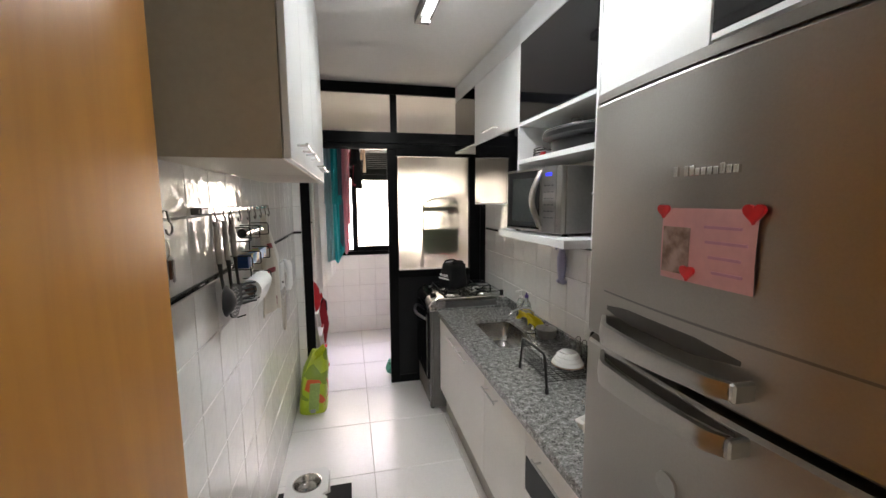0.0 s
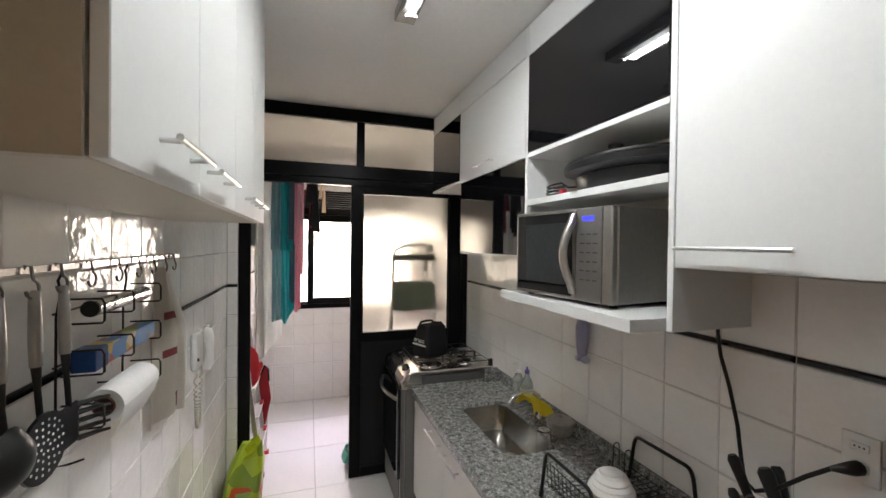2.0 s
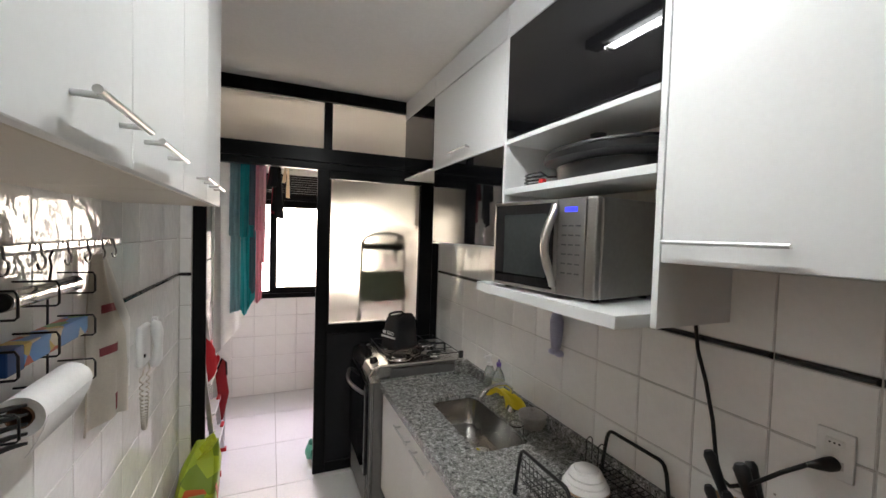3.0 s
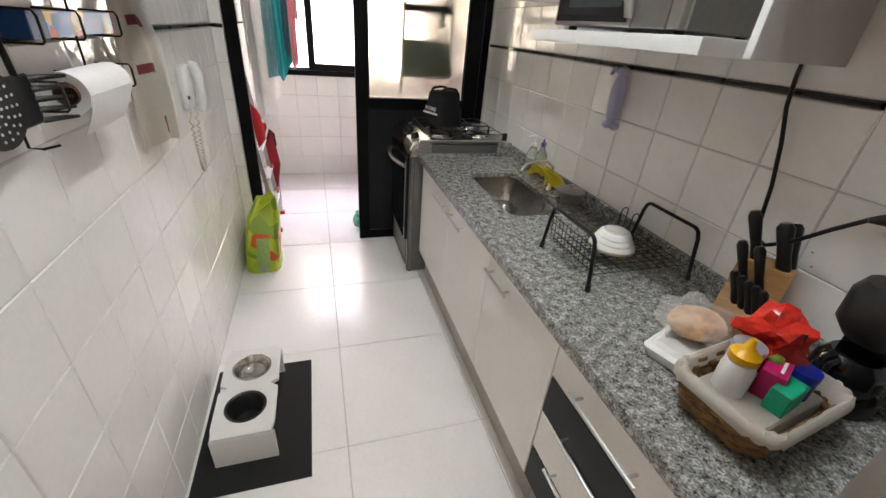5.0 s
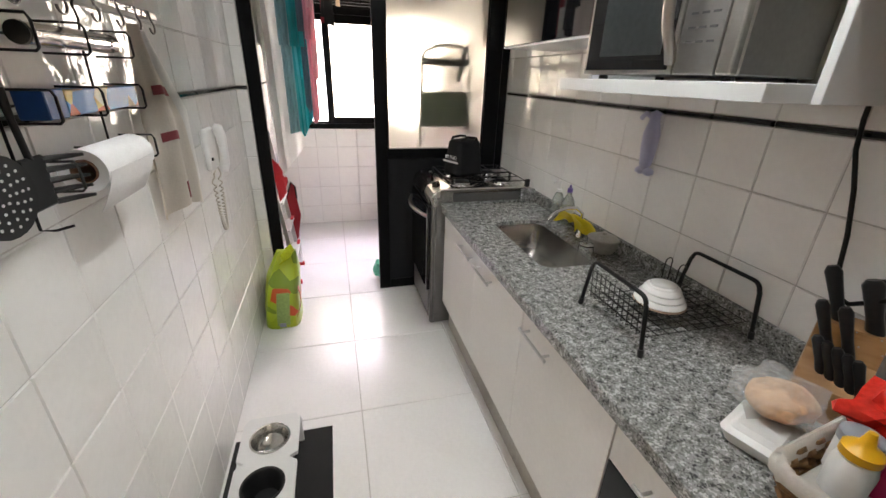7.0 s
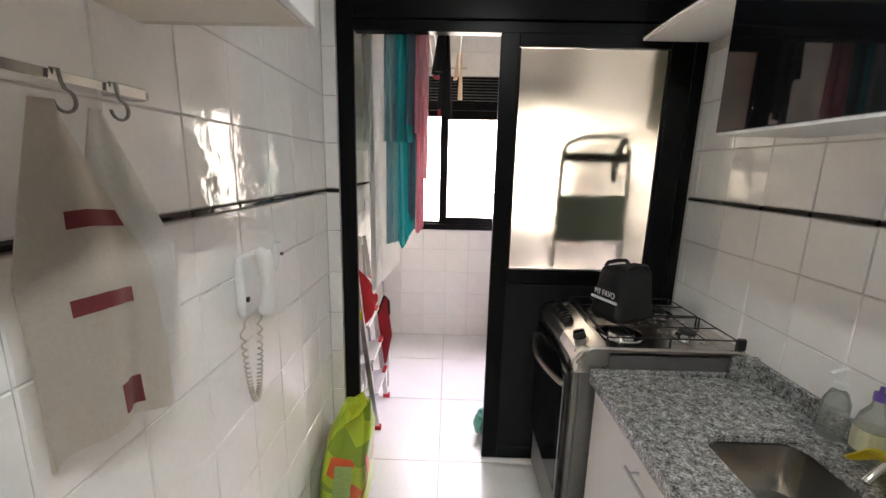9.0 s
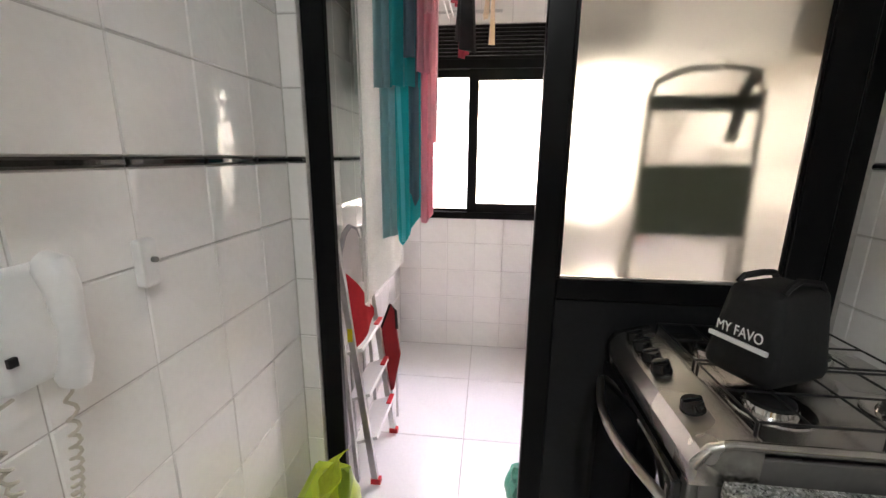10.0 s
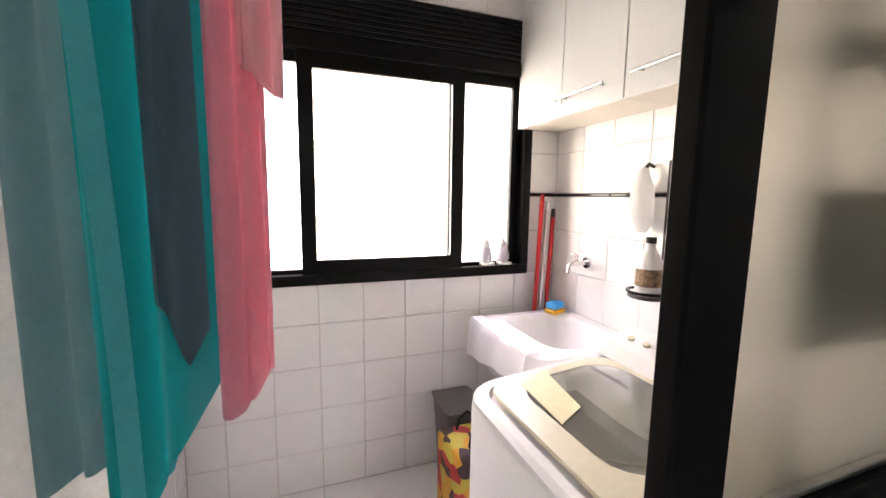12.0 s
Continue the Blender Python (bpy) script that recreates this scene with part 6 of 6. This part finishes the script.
part("control_panel", extr(B(), [(WXb - 0.15, zf(WXb - 0.15) + 0.025), (WXb - 0.13, zf(WXb) + 0.06), (WXb - 0.005, zf(WXb) + 0.085), (WXb - 0.005, zf(WXb) + 0.0)], "y", WYa + 0.01, WYb - 0.01), PLW, wm, "white control panel")
for k in range(4):
    part("panel_button", tube(B(), [(WXb - 0.08, WYb - 0.08 - 0.06 * k, zf(WXb) + 0.068), (WXb - 0.083, WYb - 0.08 - 0.06 * k, zf(WXb) + 0.078)], 0.011, 10), CREAM, wm)
for x, y in ((WXa + 0.06, WYa + 0.06), (WXb - 0.06, WYa + 0.06), (WXa + 0.06, WYb - 0.06), (WXb - 0.06, WYb - 0.06)):
    part("foot", tube(B(), [(x, y, 0.0), (x, y, 0.031)], 0.02, 10), BLACKP, wm)

tk = thing("laundry_sink", (1.55, 6.76, 0.62), "white porcelain laundry sink hung on the tiled wall", "laundry sink")
TX0, TX1, TY0, TY1, TZ = 1.265, XL2 - 0.004, 6.44, 7.05, 0.855
ol = lambda d, z, r=0.09: rrect(TX0 + d, TX1 - d * 0.2, TY0 + d, TY1 - d, r, z)
part("basin", rings(B(), [ol(0.05, TZ - 0.24), ol(0.015, TZ - 0.17), ol(0.0, TZ - 0.03), ol(0.0, TZ - 0.004), ol(0.008, TZ)] +
                    [rrect(1.40, 1.78, 6.50, 6.99, 0.12, TZ - 0.002), rrect(1.415, 1.765, 6.52, 6.97, 0.12, TZ - 0.03), rrect(1.45, 1.74, 6.56, 6.93, 0.10, TZ - 0.19)]), PORC, tk, smooth=50)
part("drain", lathe(B(), [(0.025, 0), (0.025, 0.003), (0.0, 0.003)], (1.59, 6.74, TZ - 0.189), 16), CHROME, tk)
part("pedestal", rings(B(), [rrect(1.58, XL2 - 0.006, 6.62, 6.88, 0.05, 0.0), rrect(1.60, XL2 - 0.006, 6.65, 6.85, 0.05, 0.60)]), PORC, tk, smooth=50)
cv = thing("sink_cloth", (1.27, 6.8, 0.75), "white cloth draped over the edge of the laundry sink", "cloth")
part("cloth", sheet(lambda u, v: (1.275 - 0.014 + 0.008 * math.sin(16 * u) * v - 0.02 * v if v > 0.25 else 1.262 + 0.06 * (0.25 - v) * 4, 6.50 + 0.52 * u, (TZ + 0.008 if v <= 0.25 else TZ + 0.008 - 0.2 * (v - 0.25) * (0.8 + 0.5 * u))), 24, 12, 0.003), WHITET, cv, smooth=60)
ft = thing("wall_tap", (XL2 - 0.004, 6.865, 1.14), "chrome wall tap with a cross handle", "tap")
part("flange", tube(B(), [(XL2 - 0.001, 6.865, 1.14), (XL2 - 0.012, 6.865, 1.14)], 0.028, 16), CHROME, ft, smooth=40)
part("body", tube(B(), [(XL2 - 0.012, 6.865, 1.14), (XL2 - 0.09, 6.865, 1.14), (XL2 - 0.115, 6.865, 1.13), (XL2 - 0.12, 6.865, 1.09)], [0.012, 0.014, 0.012, 0.010], 10), CHROME, ft, smooth=50)
part("stem", tube(B(), [(XL2 - 0.07, 6.865, 1.15), (XL2 - 0.07, 6.865, 1.185)], 0.008, 8), CHROME, ft)
part("cross_handle", tube(tube(B(), [(XL2 - 0.10, 6.865, 1.19), (XL2 - 0.04, 6.865, 1.19)], 0.006, 8), [(XL2 - 0.07, 6.80, 1.19), (XL2 - 0.07, 6.86, 1.19)], 0.006, 8), CHROME, ft)
t = thing("sponge", (1.74, 6.985, TZ), "blue and yellow scrubbing sponge on the laundry sink", "sponge", rz=15)
part("pad", bx(-0.05, 0.05, -0.033, 0.033, 0.0005, 0.022, 0.004), ORANGE, t, "yellow scrubbing side")
part("foam", bx(-0.045, 0.045, -0.03, 0.03, 0.0225, 0.06, 0.01, 2), SKYB, t, "light blue foam")
for i, (x, m, lb, top) in enumerate(((1.70, REDP, "red-handled broom standing in the corner", 1.44), (1.735, ALU, "grey-handled mop standing in the corner", 1.40), (1.775, REDP, "red-handled squeegee standing in the corner", 1.36))):
    t = thing("broom", (x, 7.1, 0.0), lb, "broom", group="brooms in the corner")
    part("pole", tube(B(), [(x - 0.03, 7.115, 0.03), (x + 0.01, 7.105, top)], 0.0125, 10), m, t, smooth=50)
    part("cap", tube(B(), [(x + 0.01, 7.105, top + 0.0005), (x + 0.011, 7.105, top + 0.05)], [0.014, 0.010], 10), (REDP, PLW, BLACKP)[i], t, smooth=50)
    part("head", bx(x - 0.07, x + 0.02, 7.085, 7.15, 0.0, 0.03, 0.004), BLACKP, t)
for dx in (0.0, 0.105):
    t = thing("sneaker", (1.42 + dx, 7.19, 1.0965), "white and lilac sneaker standing upright on the window frame", "shoe", group="pair of sneakers")
    x0 = 1.42 + dx
    part("upper", blob(B(), (x0, 7.20, 1.15), 0.036, 0.045, 0.052, 0.15, 1.0 + dx), mat("lilac_canvas", (0.60, 0.56, 0.62), 0.8), t, smooth=60)
    part("toe", lathe(B(), [(0.03, 0), (0.022, 0.03), (0.01, 0.05), (0.0, 0.055)], (x0, 7.20, 1.19), 12), PORC, t, smooth=60)
    part("sole", bx(x0 - 0.038, x0 + 0.038, 7.15, 7.245, 1.0965, 1.112, 0.006, 2), PLW, t)
tt = thing("tote_bag", (1.15, 6.75, 0.0), "checked plastic tote bag in red, orange and black", "bag")
bm = box(B(), 1.03, 1.22, 6.60, 6.85, 0.0, 0.41, 0.03, 3)
for v in bm.verts:
    v.co.x += 0.012 * math.sin(v.co.z * 14 + v.co.y * 9)
part("body", bm, TOTE, tt, smooth=40)
for y in (6.66, 6.80):
    part("handle", tube(B(), [(1.10, y, 0.39), (1.11, y, 0.46), (1.15, y, 0.49), (1.19, y, 0.46), (1.20, y, 0.39)], 0.006, 6), BLACKC, tt)
t = thing("storage_bin", (1.2, 6.98, 0.0), "dark grey plastic bin beside the wall", "bin")
part("bin", rings(B(), [rrect(1.11, 1.27, 6.88, 7.08, 0.03, 0.0), rrect(1.09, 1.29, 6.87, 7.12, 0.03, 0.42), rrect(1.08, 1.30, 6.865, 7.13, 0.03, 0.44)]), mat("grey_bin", (0.16, 0.15, 0.15), 0.5), t, smooth=40)
hs = thing("bottle_shelf", (XL2 - 0.08, 6.41, 1.05), "small black wire wall shelf holding white bottles", "wall shelf")
part("shelf_ring", tube(B(), arc((XL2 - 0.085, 6.41, 1.10), 0.075, 0, 360, 22, "xy"), 0.006, 6), WIRE, hs, smooth=60)
part("shelf_base", lathe(B(), [(0.07, 0.0), (0.075, 0.006), (0.07, 0.008)], (XL2 - 0.085, 6.41, 1.075), 20), BLACKP, hs)
part("back_strip", bx(XL2 - 0.008, XL2 - 0.002, 6.395, 6.425, 1.07, 1.62, 0.001), WIRE, hs)
t = thing("cleaner_bottle", (XL2 - 0.085, 6.41, 1.0835), "white cleaner bottle with brown label on the wire shelf", "bottle")
part("body", lathe(B(), [(0.045, 0), (0.048, 0.01), (0.048, 0.14), (0.02, 0.19), (0.018, 0.21)], (XL2 - 0.085, 6.41, 1.0835), 18), PLW, t, smooth=40)
part("label", lathe(B(), [(0.0488, 0.04), (0.0488, 0.11)], (XL2 - 0.085, 6.41, 1.0835), 18, cap=False), mat("brown_label", (0.30, 0.20, 0.12), 0.6, var=0.3, scale=40), t, "brown printed label")
part("cap", lathe(B(), [(0.02, 0.2105), (0.02, 0.235), (0.0, 0.237)], (XL2 - 0.085, 6.41, 1.0835), 14), BLACKP, t, smooth=40)
t = thing("hung_pouch", (XL2 - 0.03, 6.53, 1.5), "white cloth pouch hung on a black wall hook", "pouch")
part("hook", tube(B(), [(XL2 - 0.002, 6.50, 1.60), (XL2 - 0.03, 6.50, 1.61), (XL2 - 0.05, 6.50, 1.59)], 0.008, 8), BLACKP, t)
part("pouch", lathe(B(), [(0.03, 0.0), (0.05, 0.05), (0.045, 0.18), (0.015, 0.26), (0.0, 0.27)], (XL2 - 0.055, 6.50, 1.33), 14), WHITET, t, smooth=60)

LCX = 1.575
for y0, y1, hs_ in ((6.42, 7.160, ((6.80, 7.10), (6.50, 6.78))), (5.68, 6.418, ((6.07, 6.36), (5.76, 6.02)))):
    c = thing("laundry_cabinet", (1.7, (y0 + y1) / 2, 1.83), "white two-door laundry wall cabinet with steel bar handles", "wall cabinet", group="laundry cabinets")
    carcass(LCX + 0.019, XL2 - 0.002, y0, y1, 1.832, H - 0.003, BODYW, c)
    ym = (y0 + y1) / 2
    for (a, b), hy in zip(((ym, y1), (y0, ym)), hs_):
        d = part("door", bx(LCX, LCX + 0.017, a + G, b - G, 1.832, H - 0.005), WHITE, c)
        bar_handle(d, LCX, -1, hy[0], hy[1], 1.905)
"""outside"""
bd_ = S("backdrop", bx(-6, 8, 10.2, 10.25, -3, 8, 0), mat("bright_overcast_facade", (1.0, 0.97, 0.92), 0.9, emit=5.0), "bright overexposed daylight outside the window")

# ---- wall and floor tiles ----
tiles(wall_w, lambda u, z: pose(XW - 0.004, u, z), cuts(2.55, 5.461, 5.061, 0.2139), ZC)
tiles(nib, lambda u, z: pose(u, 5.462, z, 0, 0, -90), [XW + 0.001, 0.010], ZC)
tiles(wall_e, lambda u, z: pose(XR + 0.004, u, z, 0, 0, 180), cuts(2.66, 5.469, 3.54, 0.2085), [0.70] + ZC[4:12])
tiles(wall_wl, lambda u, z: pose(-0.064, u, z), cuts(5.552, YW, 5.95, 0.2115), ZC)
tiles(wall_le, lambda u, z: pose(1.844, u, z, 0, 0, 180), cuts(5.552, YW, 6.1, 0.2115), ZC[:12])
tiles(wall_n, lambda u, z: pose(u, YW + 0.004, z, 0, 0, -90), cuts(-0.06, 1.84, 0.53, 0.2115), ZC[:5] + [1.045])
tiles(wall_n, lambda u, z: pose(u, YW + 0.004, z, 0, 0, -90), cuts(-0.06, 1.84, 0.53, 0.2115), [2.385, 2.575, H])
tiles(wall_n, lambda u, z: pose(u, YW + 0.004, z, 0, 0, -90), [-0.06, 0.10], [1.045] + ZC[6:13] + [2.385])
tiles(wall_n, lambda u, z: pose(u, YW + 0.004, z, 0, 0, -90), [1.66, 1.84], [1.045] + ZC[6:13] + [2.385])
MESHES.clear()
FX = [-0.06, 0.53, 1.13, 1.72, 1.84]
FY = [-1.0, -0.6, 0.0, 0.6, 1.2, 1.805, 2.41, 3.01, 3.615, 4.22, 4.825, 5.44, 6.05, 6.656, YW]
tiles(floor_ob, lambda u, z: Matrix(((0, 1, 0, u), (0, 0, 1, z), (1, 0, 0, -0.004), (0, 0, 0, 1))), FX, FY, material=FLOORT, name="floor_tile")
